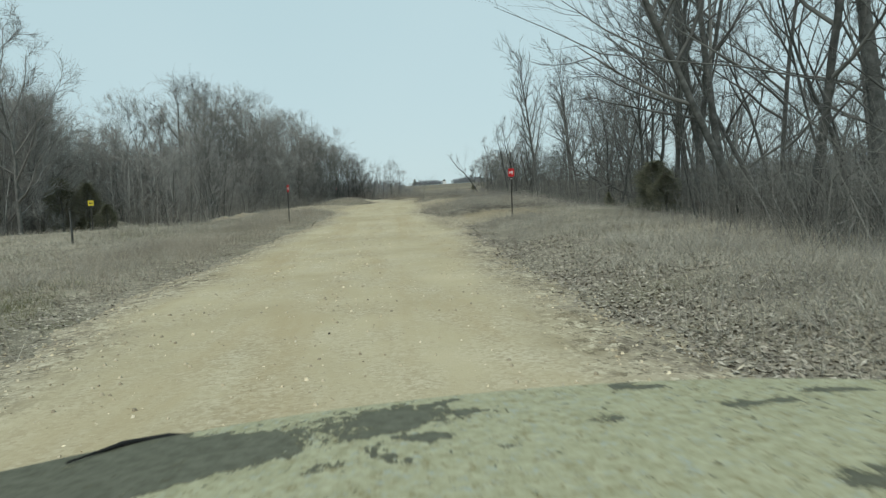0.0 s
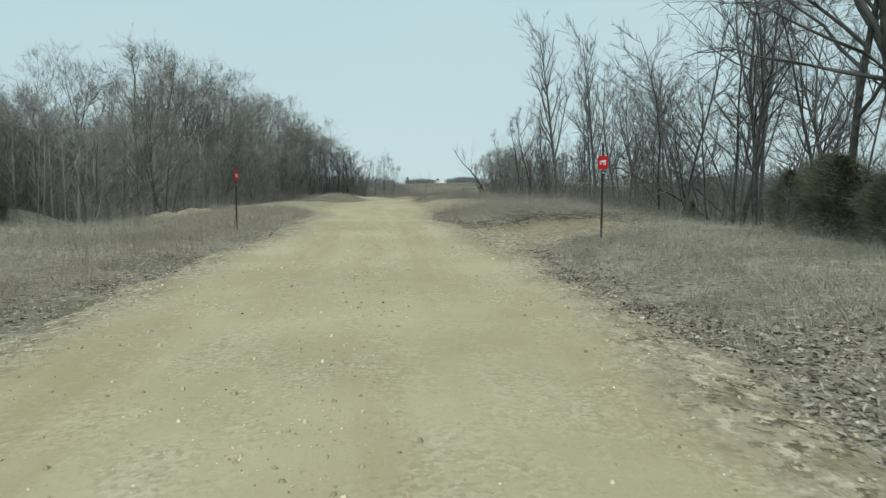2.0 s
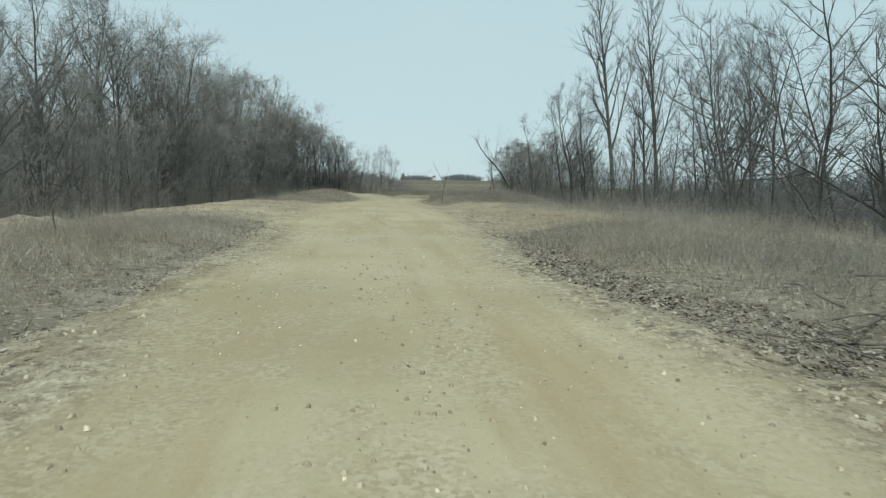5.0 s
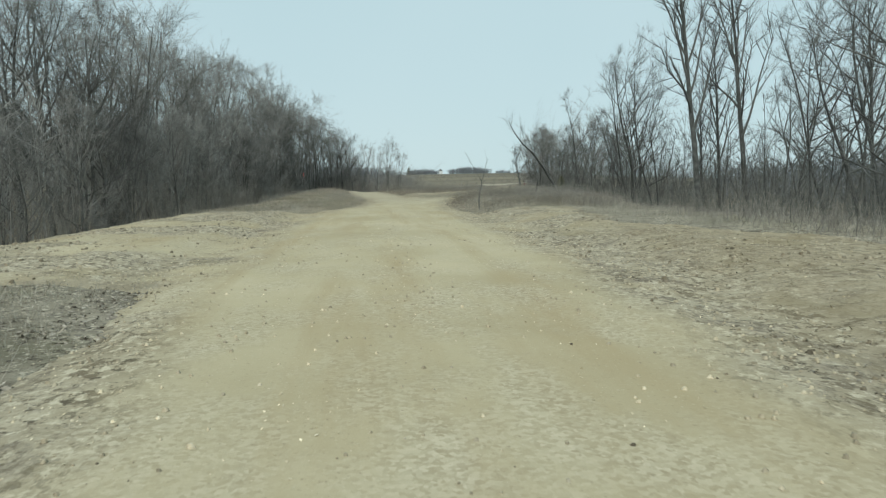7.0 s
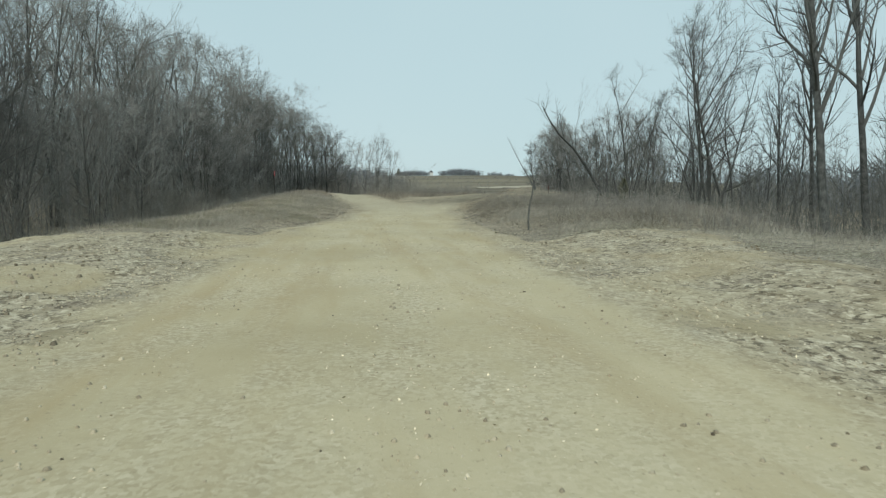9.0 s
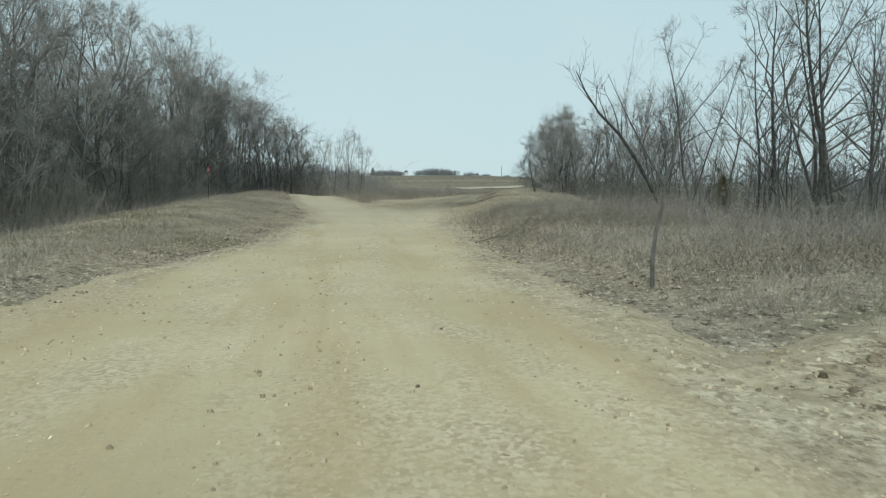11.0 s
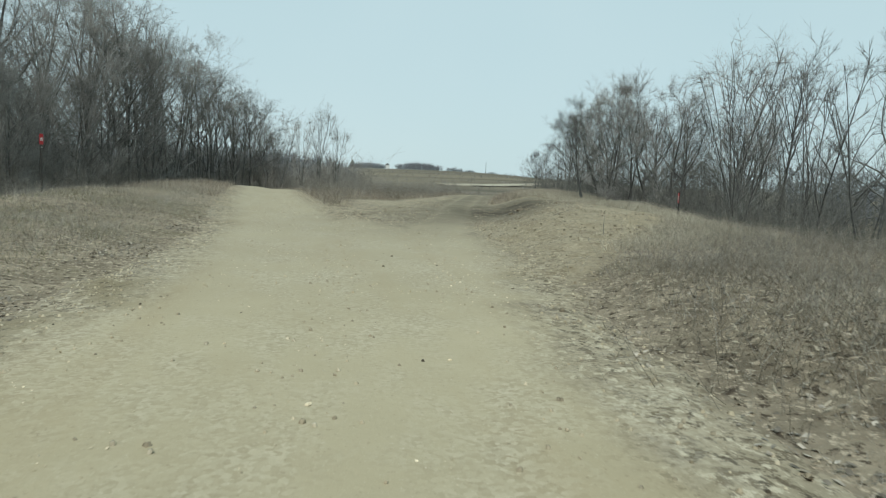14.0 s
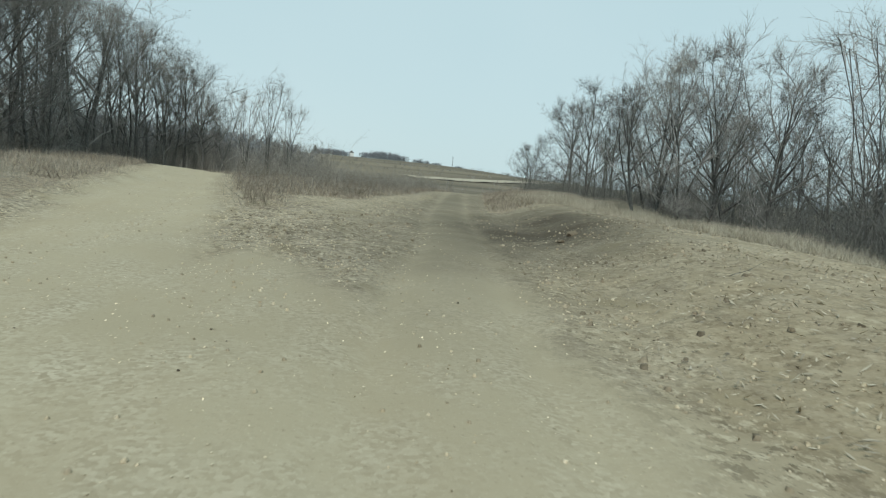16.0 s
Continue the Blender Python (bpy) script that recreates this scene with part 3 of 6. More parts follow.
POP_LABEL = "tall slender bare tree beside the low ground"


def kind(name, label, group, **how):
    return tree(name, grow(**how), label, group, None if name == "bare_tree" else DARK_TWIG)


wood_kinds = [tree("bare_tree", hardwood(**how), WOOD_LABEL, "trees of the dense wood") for how in (
    dict(seed=11, height=15, girth=0.18, wide=0.33),
    dict(seed=12, height=15, girth=0.15, stems=2, wide=0.35, limbs=10),
    dict(seed=13, height=15, girth=0.20, wide=0.40, limbs=14),
    dict(seed=14, height=15, girth=0.13, stems=3, wide=0.34, limbs=8, low=0.18),
    dict(seed=15, height=15, girth=0.16, wide=0.28, limbs=15, low=0.15),
)]
edge_kinds = [tree("edge_tree", hardwood(**how), "low-branched bare young hardwood at the wood's edge", "trees at the wood's edge") for how in (
    dict(seed=16, height=9, girth=0.09, stems=2, wide=0.40, limbs=13, low=0.05, twig_r=0.006),
    dict(seed=17, height=9, girth=0.07, stems=3, wide=0.44, limbs=11, low=0.04, twig_r=0.006),
    dict(seed=18, height=9, girth=0.10, stems=1, wide=0.38, limbs=16, low=0.08, twig_r=0.006),
)]
pop_kinds = [
    kind("tall_tree", POP_LABEL, "trees along the low ground", seed=21, height=15, girth=0.16, spread=0.5, first=0.33, limbs=18, subs=9, twigs=9, limb_len=0.34, lift=0.10, twig_r=0.008, fine=0.6),
    tree("tall_tree", hardwood(seed=22, height=15, girth=0.15, stems=2, wide=0.23, limbs=11, subs=6, boughs=4, twigs=4, low=0.32, twig_r=0.0055, bark=BARK), POP_LABEL, "trees along the low ground", DARK_TWIG),
    kind("tall_tree", POP_LABEL, "trees along the low ground", seed=23, height=15, girth=0.12, spread=0.75, first=0.25, limbs=16, subs=9, twigs=9, limb_len=0.36, bend=0.09, twig_r=0.008, fine=0.6),
    tree("tall_tree", hardwood(seed=24, height=15, girth=0.12, stems=2, wide=0.18, limbs=11, subs=6, boughs=4, twigs=3, low=0.34, twig_r=0.0055, bark=BARK), POP_LABEL, "trees along the low ground", DARK_TWIG),
]
dome_kinds = [tree("round_tree", hardwood(**how), "round-crowned bare tree beyond the grassy ridge", "trees beyond the ridge", DARK_TWIG if how["seed"] == 42 else None) for how in (
    dict(seed=41, height=9, girth=0.13, wide=0.40, limbs=13, low=0.28, twig_r=0.006),
    dict(seed=42, height=9, girth=0.11, stems=2, wide=0.38, limbs=11, low=0.25, twig_r=0.006),
    dict(seed=43, height=9, girth=0.12, wide=0.34, limbs=13, low=0.22, twig_r=0.006),
)]
slim_kinds = [tree("slim_tree", hardwood(seed=31, height=10, girth=0.055, stems=5, wide=0.17, limbs=10, subs=5, boughs=3, twigs=3, twig_r=0.0045, low=0.18), "slender multi-stemmed bare young tree", "young trees")]
young_kinds = [
    kind("young_tree", "thin bare young tree in the thicket", "young trees of the thicket", seed=35, height=10, girth=0.06, stems=2, spread=0.5, first=0.2, limbs=11, subs=4, twigs=5, limb_len=0.34, bend=0.05, fine=0.5, lift=0.10),
    kind("young_tree", "thin bare young tree in the thicket", "young trees of the thicket", seed=36, height=10, girth=0.055, stems=3, spread=0.6, first=0.25, limbs=9, subs=4, twigs=5, limb_len=0.36, bend=0.06, fine=0.5, lift=0.10),
]
used_kind = set()


def put(kinds, x, y, height, base=15.0, tilt=None, way=None, which=None):
    """Plants a tree of one of the kinds, with its height; the first of each kind is moved, the others are copies."""
    ob = kinds[int(rng.integers(len(kinds))) if which is None else which]
    s = height / base
    m = plant(ob, x, y, rng.uniform(0, 360), s * rng.uniform(0.92, 1.1), rng.uniform(0.97, 1.05), rng.uniform(0, 5) if tilt is None else tilt, rng.uniform(0, 360) if way is None else way)
    if ob.name not in used_kind:
        used_kind.add(ob.name)
        ob.matrix_basis = m
        return ob
    return copy_thing(ob, m @ Matrix.Diagonal((*(1 / v for v in ob.scale), 1)))


def wood_edge(y):
    """Where the dense wood begins, to the one side of the road."""
    return np.interp(y, (-20, 14, 40, 49, 53, 70, 100, 130, 160, 180, 190, 200), (-26, -21, -24, -22.0, -13.0, -13.0, -12.5, -12.0, -12.0, -9.5, -5.0, 0.0))


# the dense wood
for row, (depth, low, high, gap) in enumerate(((0.0, 7.0, 11.0, 2.7), (3.5, 12.0, 16.5, 3.8), (8.5, 16.0, 19.5, 4.4))):
    y = 14.0 + row * 1.3
    while y < 206:
        x = float(wood_edge(y)) - (depth + rng.uniform(0, 3.5)) * float(np.interp(y, (140, 180), (1.0, 0.45)))
        height = float(np.interp(y, (80, 110, 150), (1.2, 1.1, 0.98))) * (rng.uniform(low, high) + (8.0 - 2.0 * row) * float(smooth(y, 140, 165))) * np.interp(y, (0, 25, 45, 60, 70, 82, 95, 115, 160, 186, 197, 206), (0.85, 0.76, 0.51, 0.47, 0.56, 0.73, 0.88, 0.98, 1.0, 0.95, 0.64, 0.5))
        if ((x + 19.5) / 4.0) ** 2 + ((y - 55.0) / 7.0) ** 2 > 1 or x < -22.5:
            put(edge_kinds if row == 0 and y < 168 else wood_kinds, x, y, height * (0.9 if row == 0 else 1.0), 9.0 if row == 0 and y < 168 else 15.0)
        y += rng.uniform(0.7, 1.3) * gap * float(np.interp(y, (130, 160, 175), (1.0, 1.25, 1.3)))

for x, y, h in ((-7.6, 186, 15.0), (-5.4, 189, 13.8), (-3.4, 191, 12.6), (-1.2, 190, 11.4), (0.9, 192, 10.2)):
    put(wood_kinds, x, y, h, 15.0, rng.uniform(0, 3))

for x, y, h in ((-10.9, 52.9, 6.6), (-11.9, 52.3, 7.2), (-13.6, 53.6, 7.6), (-12.4, 56.0, 7.8), (-14.4, 51.6, 6.4)):
    put(wood_kinds, x, y, h, 15.0)

# the wood's low front behind the grassy mound, and the taller tree before it
front = np.random.default_rng(131)
for k in range(34):
    y = 42.0 + 0.95 * k + front.uniform(-1, 1)
    x = float(np.interp(y, (40, 48, 54, 62, 75), (-21.5, -20.5, -23.0, -20.5, -18.0))) - abs(front.normal(0, 4.5))
    put(edge_kinds, x, y, front.uniform(6.6, 8.6) * float(np.interp(-x, (20, 30), (1.0, 1.15)) * np.interp(y, (42, 50, 57), (1.22, 1.16, 1.0))), 9.0)
for x, y, h in ((-17.6, 36.5, 9.9), (-19.4, 38.5, 8.0), (-20.6, 41.0, 7.2)):
    put(edge_kinds, x, y, h, 9.0)

# slender stand behind the bend
for x, y, h in ((3.7, 184, 10.8), (6.0, 185, 12.0), (8.3, 186, 11.0), (1.0, 190, 9.0)):
    put(slim_kinds, x, y, h, 10.0, 1.0, which=0)

for x, y, h in ((26.5, 124.0, 12.6), (28.1, 126.0, 12.6), (30.4, 123.4, 11.5), (20.6, 103.0, 6.5)):
    put(slim_kinds, x, y, h, 10.0, 1.0, which=0)

# trees along the low ground: by the first verge, by the turn-outs, and towards the fork
for x, y, h, k in ((24.5, 46, 13, 2), (16.2, 39, 14.5, 2), (15.2, 33.2, 18, 2), (16.4, 31.6, 19, 0), (14.6, 29.5, 18, 1), (17.5, 28, 18, 2), (13.4, 24.5, 18, 0), (12.0, 20.5, 17, 2), (14.8, 19.6, 10, 1), (10.9, 16.2, 16, 2), (12.6, 14.6, 9, 1), (11.6, 22.6, 9, 3), (20, 25, 17, 3), (21, 33, 16, 1), (20.5, 40, 14, 3), (28, 26, 15, 3), (26, 16, 15, 1), (19.6, 47, 13.5, 1), (18.6, 43.5, 14, 2)):
    put(pop_kinds, x, y, h * (1.15 if y > 40 else 1.0), 15.0, rng.uniform(0, 4) if y > 34 else rng.uniform(5, 13), None if y > 34 else -85, which=k)
for x, y, h, k in ((22.3, 87.4, 17.5, 0), (28.6, 92.5, 19.5, 0), (21, 96, 11.5, 1), (19.5, 93, 9.5, 3), (29.5, 73, 15, 2), (25.8, 71, 13.5, 2), (25.5, 75.5, 13, 1), (24, 82, 9.5, 3), (27, 66, 12, 2), (31, 84, 14, 1), (33, 90, 15, 3), (34, 96, 14, 2), (23, 58, 11, 3), (33, 60, 14, 1), (36, 74.5, 14, 0), (20.5, 51, 9, 3), (22.5, 62.5, 13.5, 2), (21.5, 67.5, 12.5, 2), (27.8, 78, 13, 2), (20.8, 56, 13.5, 2), (30, 52, 14, 2), (26, 54.5, 13, 0), (24.5, 99, 11, 1), (31, 104, 12, 0), (29, 86, 12, 3), (35, 88, 14, 0), (38, 95, 13, 1), (37, 68, 12, 1)):
    put(pop_kinds, x, y, h * 1.15, 15.0, rng.uniform(0, 4), which=k)
for x, y, h, k in ((30, 99, 15.5, 0), (25.3, 105.8, 12.5, 1), (18.7, 101, 8, 3), (22, 110, 9, 3), (27.5, 112, 11, 1), (28.6, 127.5, 10.5, 1), (30.5, 126, 10.5, 0), (33, 118, 10, 1), (30, 118.5, 9, 3), (36, 110, 11.5, 2)):
    put(pop_kinds, x, y, h * (1.15 if y < 108 else 1.0), 15.0, rng.uniform(0, 4), which=k)
for k in range(12):
    put(pop_kinds, rng.uniform(36, 62), 26 + 6 * k + rng.uniform(-3, 3), rng.uniform(11, 14), 15.0, rng.uniform(0, 4))

# young growth between them
for k in range(52):
    y = rng.uniform(14, 122)
    x = float(np.interp(y, (10, 40, 80, 110, 130, 178), (16.5, 18.5, 20.0, 21.5, 23.5, 35.0))) + abs(rng.normal(0, 9.0))
    put(young_kinds, x, y, rng.uniform(4.5, 10.0), 10.0)

# trunks that lean over towards the road
for x, y, h, tilt in ((27.0, 58.0, 13.0, 48), (26.0, 56.5, 11.5, 38), (28.5, 60.0, 12.0, 44), (24.5, 63.0, 9.0, 28)):
    put(pop_kinds, x, y, h, 15.0, tilt, -85, which=2)

# spreading trees behind the ridge
spread_kinds = [tree("spreading_tree", hardwood(**how), "dark spreading bare tree just behind the grassy bank", "trees behind the bank", DARK_TWIG) for how in (
    dict(seed=45, height=10, girth=0.17, wide=0.40, limbs=11, low=0.24, twig_r=0.006, bark=BARK),
    dict(seed=46, height=10, girth=0.15, stems=2, wide=0.42, limbs=9, low=0.20, twig_r=0.006, bark=BARK),
)]
for x, y, h in ((20.5, 130.5, 5.4), (24.2, 134.5, 6.6), (24.6, 129.8, 6.8), (26.8, 130.4, 7.8), (30.6, 129.6, 8.4), (27.6, 135.5, 7.4), (33.5, 133.0, 8.6)):
    put(spread_kinds, x, y, h, 10.0, rng.uniform(0, 5))

# round crowns beyond the ridge
for x, y, h in ((21.4, 129.0, 7.8), (22.6, 128.2, 8.4), (25.0, 128.0, 9.4), (24.2, 134.5, 8.8), (27.0, 140.0, 9.6), (29.0, 148.0, 10.4), (31.0, 156.0, 11.4), (33.6, 164.0, 12.0), (35.8, 171.0, 12.4),
                (37.5, 166.0, 11.5), (34.5, 149.0, 10.5), (31.5, 137.0, 10.0), (36.5, 180.0, 8.5), (32.2, 172.5, 7.0), (39.0, 142.0, 11.0), (42.0, 154.0, 12.0)):
    put(edge_kinds if y < 135 and x < 26 else dome_kinds, x, y, h * (0.86 if y < 135 else 0.80), 9.0, rng.uniform(0, 3))

# the dead tree that leans across, and the sapling on the verge
def bent_tree(name, line, radii, seed, label, limbs, reach, subs, first=0.3, forks=(), bark=None):
    """A tree with a crooked trunk along a line from its foot, a few long forks, and thin limbs."""
    rnd = random.Random(seed)
    trunk, crown = Wood(), Wood()
    line = [Vector(p) for p in line]
    trunk.tube(line, radii, 8)
    boughs = [(line, radii)]
    for fork in forks:
        fork = [Vector(p) for p in fork]
        r = [radii[-1] * 0.8 * (1 - 0.8 * k / (len(fork) - 1)) for k in range(len(fork))]
        crown.tube(fork, r, 6)
        boughs.append((fork, r))
    for k in range(limbs):
        pts, rad = boughs[k % len(boughs)]
        u = rnd.uniform(first if k % len(boughs) == 0 else 0.3, 0.99) * (len(pts) - 1)
        a, b = pts[int(u)], pts[int(u) + 1]
        way = side_way(rnd, (b - a).normalized(), rnd.uniform(0.5, 1.1)) + Vector((0, 0, 0.5))
        length = reach * rnd.uniform(0.4, 1.0)
        lp = wander(rnd, a.lerp(b, u % 1), way, length, 4, 0.14, 0.08)
        r0 = rad[int(u)] * 0.45
        crown.tube(lp, [r0, r0 * 0.75, r0 * 0.5, r0 * 0.35, 0.003], 5)
        for _ in range(subs):
            v = rnd.uniform(0.2, 1.0) * 3.99
            sp, sd = lp[int(v)].lerp(lp[int(v) + 1], v % 1), (lp[int(v) + 1] - lp[int(v)]).normalized()
            crown.tube(wander(rnd, sp, side_way(rnd, sd, rnd.uniform(0.4, 0.9)), length * rnd.uniform(0.2, 0.45), 2, 0.15, 0.06), [r0 * 0.35, r0 * 0.25, 0.002], 3)
    return tree(name, (mesh_of("trunk", trunk.v, trunk.f, bark or BARK), mesh_of("crown", crown.v, crown.f, DARK_TWIG)), label)


lean_tree = bent_tree("leaning_tree", ((0.15, 0, -0.4), (0, 0, 0.1), (-1.15, 0, 2.05), (-2.0, 0, 3.2), (-2.9, 0, 4.05), (-3.5, 0, 4.9), (-3.95, -0.1, 5.7)), (0.12, 0.10, 0.078, 0.064, 0.048, 0.034, 0.016), 51,
                      "dead grey tree leaning far over the verge", 30, 2.4, 8, 0.35, (((-1.15, 0, 2.05), (-0.7, 0.2, 3.3), (-0.6, 0.3, 4.6), (-0.2, 0.3, 5.6)), ((-1.9, 0, 3.0), (-2.0, -0.2, 4.3), (-1.7, -0.3, 5.6)), ((-1.5, 0, 2.6), (-2.6, 0.1, 3.0), (-3.6, 0.2, 3.5))))
lean_tree.location = (15.9, 98.5, gz(15.9, 98.5))
sapling = bent_tree("sapling", ((0, 0, -0.3), (-0.02, 0, 0.4), (0.02, 0, 0.8), (0.11, 0, 1.15), (0.14, 0, 1.45)), (0.034, 0.030, 0.028, 0.025, 0.021), 52,
                    "thin crooked bare sapling standing on the grassy verge", 8, 0.6, 3, 0.8, (((0.14, 0, 1.45), (0.30, 0.05, 1.9), (0.46, 0.1, 2.6)), ((0.14, 0, 1.45), (-0.14, 0, 1.9), (-0.42, 0.02, 2.4), (-0.72, 0.05, 3.0))), WOOD_BARK)
overhang = bent_tree("overhanging_tree", ((0.1, 0, -0.5), (0, 0, 1.5), (-0.2, 0, 4.3), (-0.5, 0.2, 7.5), (-1.2, 0.3, 11.0), (-1.6, 0.3, 14.5)), (0.30, 0.25, 0.22, 0.17, 0.11, 0.04), 53,
                     "large bare tree with a long bough reaching towards the road", 30, 2.6, 7, 0.5, (((-0.2, 0, 3.9), (-1.7, -0.4, 4.9), (-4.75, -0.7, 5.4), (-7.0, -1.1, 5.55), (-9.0, -1.6, 5.7), (-10.4, -2.1, 6.2), (-11.8, -2.4, 6.7)), ((-7.0, -1.1, 5.55), (-8.6, -1.0, 6.4), (-10.2, -1.4, 7.3)), ((-4.75, -0.7, 5.4), (-6.2, -0.2, 6.5), (-7.6, 0.2, 8.0))))
overhang.location = (15.0, 18.6, gz(15.0, 18.6))
sapling.location = (6.4, 80.75, gz(6.4, 80.75))
for x, y, h in ((11.2, 107.3, 0.7), (11.6, 62.5, 1.2), (-6.0, 46.5, 1.6), (-9.4, 62.5, 1.8), (-2.6, 92.0, 0.9)):
    m = plant(sapling, x, y, rng.uniform(0, 360), h / 3.5)
    tagged(copy_thing(sapling, m), "small bare bush among the dry grass", "bush", "small bushes").name = "bush"


# ---- evergreens ----
def cones(starts, ends, radii):
    """Triangles of thin tapering stems, as an array."""
    a, b = np.asarray(starts, float), np.asarray(ends, float)
    d = b - a
    d /= np.linalg.norm(d, axis=1, keepdims=True) + 1e-9
    ref = np.where(np.abs(d[:, 2:]) < 0.8, (0.0, 0.0, 1.0), (1.0, 0.0, 0.0))
    u = np.cross(d, ref)
    u /= np.linalg.norm(u, axis=1, keepdims=True) + 1e-9
    v = np.cross(d, u)
    r = np.asarray(radii, float).reshape(-1, 1)
    ring = [a + (u * math.cos(w) + v * math.sin(w)) * r for w in (0, 2.0944, 4.1888)]
    tris = [np.stack([ring[k], ring[(k + 1) % 3], b], 1) for k in range(3)]
    return np.stack(tris, 1).reshape(-1, 3)


def cedar_meshes(seed, height, width):
    g = np.random.default_rng(seed)
    stem = Wood()
    stem.tube([Vector((0, 0, -0.2)), Vector((0.02, 0, height * 0.5)), Vector((0, 0.02, height * 0.97))], [0.05 * height / 3, 0.03 * height / 3, 0.006], 6)
    n = 3000
    u = g.random(n) ** 0.8
    ang, rad = g.uniform(0, 2 * math.pi, n), width * (1 - u) ** 0.75 * np.sqrt(g.uniform(0.15, 1.0, n)) * (0.8 + 0.35 * np.sin(5 * g.random() + 7 * u))
    rad = rad * (1 + 0.25 * np.sin(3 * ang + 9 * u))
    p = np.stack([rad * np.cos(ang), rad * np.sin(ang), 0.12 * height + u * height * 0.88], 1)
    d = np.stack([np.cos(ang), np.sin(ang), g.uniform(0.1, 1.0, n)], 1) + g.normal(0, 0.35, (n, 3))
    d *= (g.uniform(0.10, 0.34, n) * height / 4.0)[:, None]
    return mesh_of("trunk", stem.v, stem.f, BARK), array_mesh("crown", cones(p, p + d, np.full(n, 0.012 * height / 3)), 3, NEEDLE)


cedar_kind = tree("cedar", cedar_meshes(61, 3.0, 1.0), "dense dark green cedar among bare trees", "cedars")
first_cedar = True
for x, y, h, w in ((-18.9, 48.5, 3.9, 1.25), (-17.4, 47.6, 2.3, 1.5), (-20.4, 48.0, 4.2, 1.35), (17.3, 38.6, 3.5, 1.25), (15.6, 43.5, 1.6, 1.0), (13.9, 91.0, 1.3, 0.9), (12.7, 29.6, 2.3, 1.9), (13.8, 31.6, 2.6, 1.7), (12.3, 27.4, 1.8, 1.9)):
    m = plant(cedar_kind, x, y, rng.uniform(0, 360), 1.0) @ Matrix.Diagonal((h / 3 * w, h / 3 * w, h / 3, 1))
    if first_cedar:
        cedar_kind.matrix_basis, first_cedar = m, False
    else:
        copy_thing(cedar_kind, m @ Matrix.Diagonal((*(1 / v for v in cedar_kind.scale), 1)))


# ---- undergrowth ----
def brush(name, places, label, mat, tall=(1.2, 3.6), stems=9, twigs=4, radius=0.011, spread=0.28):
    """Thickets of thin stems with side twigs, one mesh."""
    places = np.asarray(places, float)
    n = len(places)
    base = np.repeat(np.column_stack([places, ground_z(places[:, 0], places[:, 1]) - 0.05]), stems, 0)
    base[:, :2] += rng.normal(0, 0.45, (n * stems, 2))
    h = rng.uniform(tall[0], tall[1], n).repeat(stems) * rng.uniform(0.5, 1.1, n * stems)
    top = base + np.column_stack([rng.normal(0, spread, (n * stems, 2)) * h[:, None], h])
    tri = [cones(base, top, radius * rng.uniform(0.6, 1.4, n * stems))]
    b2, t2, h2 = base.repeat(twigs, 0), top.repeat(twigs, 0), h.repeat(twigs)
    f = rng.uniform(0.25, 0.95, (len(b2), 1))
    s = b2 + (t2 - b2) * f
    e = s + np.column_stack([rng.normal(0, 0.30, (len(b2), 2)), rng.uniform(0.0, 0.45, len(b2))]) * h2[:, None] * 0.55
    tri.append(cones(s, e, radius * 0.55 * rng.uniform(0.6, 1.3, len(b2))))
    return tagged(new(name, array_mesh(name, np.concatenate(tri), 3, mat)), label, "undergrowth", kind="stuff")


spots = []
while len(spots) < 900:
    y = rng.uniform(12, 120) if len(spots) < 550 else rng.uniform(12, 203)
    spots.append((float(wood_edge(y)) + 1.0 - abs(rng.normal(0, 6.0)), y))
for y in rng.uniform(105, 203, 700):
    spots.append((float(wood_edge(y)) + 1.5 - abs(rng.normal(0, 5.0)), y))
for y in rng.uniform(120, 207, 450):
    spots.append((float(wood_edge(y)) - rng.uniform(1, 26), y))
shade = np.random.default_rng(132)
y = shade.uniform(40, 78, 170)
x = np.interp(y, (40, 48, 54, 62, 78), (-20.0, -19.5, -22.5, -18.5, -14.5)) - np.abs(shade.normal(0, 4.5, 170))
brush("wood_front_brush", np.column_stack([x, y]), "dark twiggy brush at the foot of the wood", GREY_BRUSH, (1.6, 4.4), 12, 7, 0.008, 0.42)
y = shade.uniform(128, 200, 300)
x = wood_edge(y) - 0.5 - np.abs(shade.normal(0, 4.5, 300))
brush("wood_front_brush", np.column_stack([x, y]), "tall dark brush below the far end of the wood", GREY_BRUSH, (2.4, 5.6), 11, 7, 0.012, 0.36)
brush("wood_undergrowth", spots, "tangled grey bare undergrowth below the dense wood", BRUSH, (1.0, 4.2), 9, 5, 0.007)
spots = []
while len(spots) < 1050:
    y = rng.uniform(10, 178)
    x = float(np.interp(y, (8, 18, 24, 30, 40, 80, 110, 130, 178), (9.5, 10.4, 12.0, 13.6, 15.8, 17.5, 19.5, 21.5, 33.0))) + abs(rng.normal(0, 11.0))
    spots.append((x, y))
n = 1300
y = rng.uniform(14, 150, n)
x = np.interp(y, (10, 40, 80, 110, 130), (15.5, 17.5, 20.0, 21.5, 23.5)) + 2 + abs(rng.normal(0, 18, n))
foot = np.column_stack([x, y, ground_z(x, y) - 0.2])
h = rng.uniform(3.0, 7.2, n)
tri = [cones(foot, foot + np.column_stack([rng.normal(0, 0.08, (n, 2)) * h[:, None], h]), 0.006 * h)]
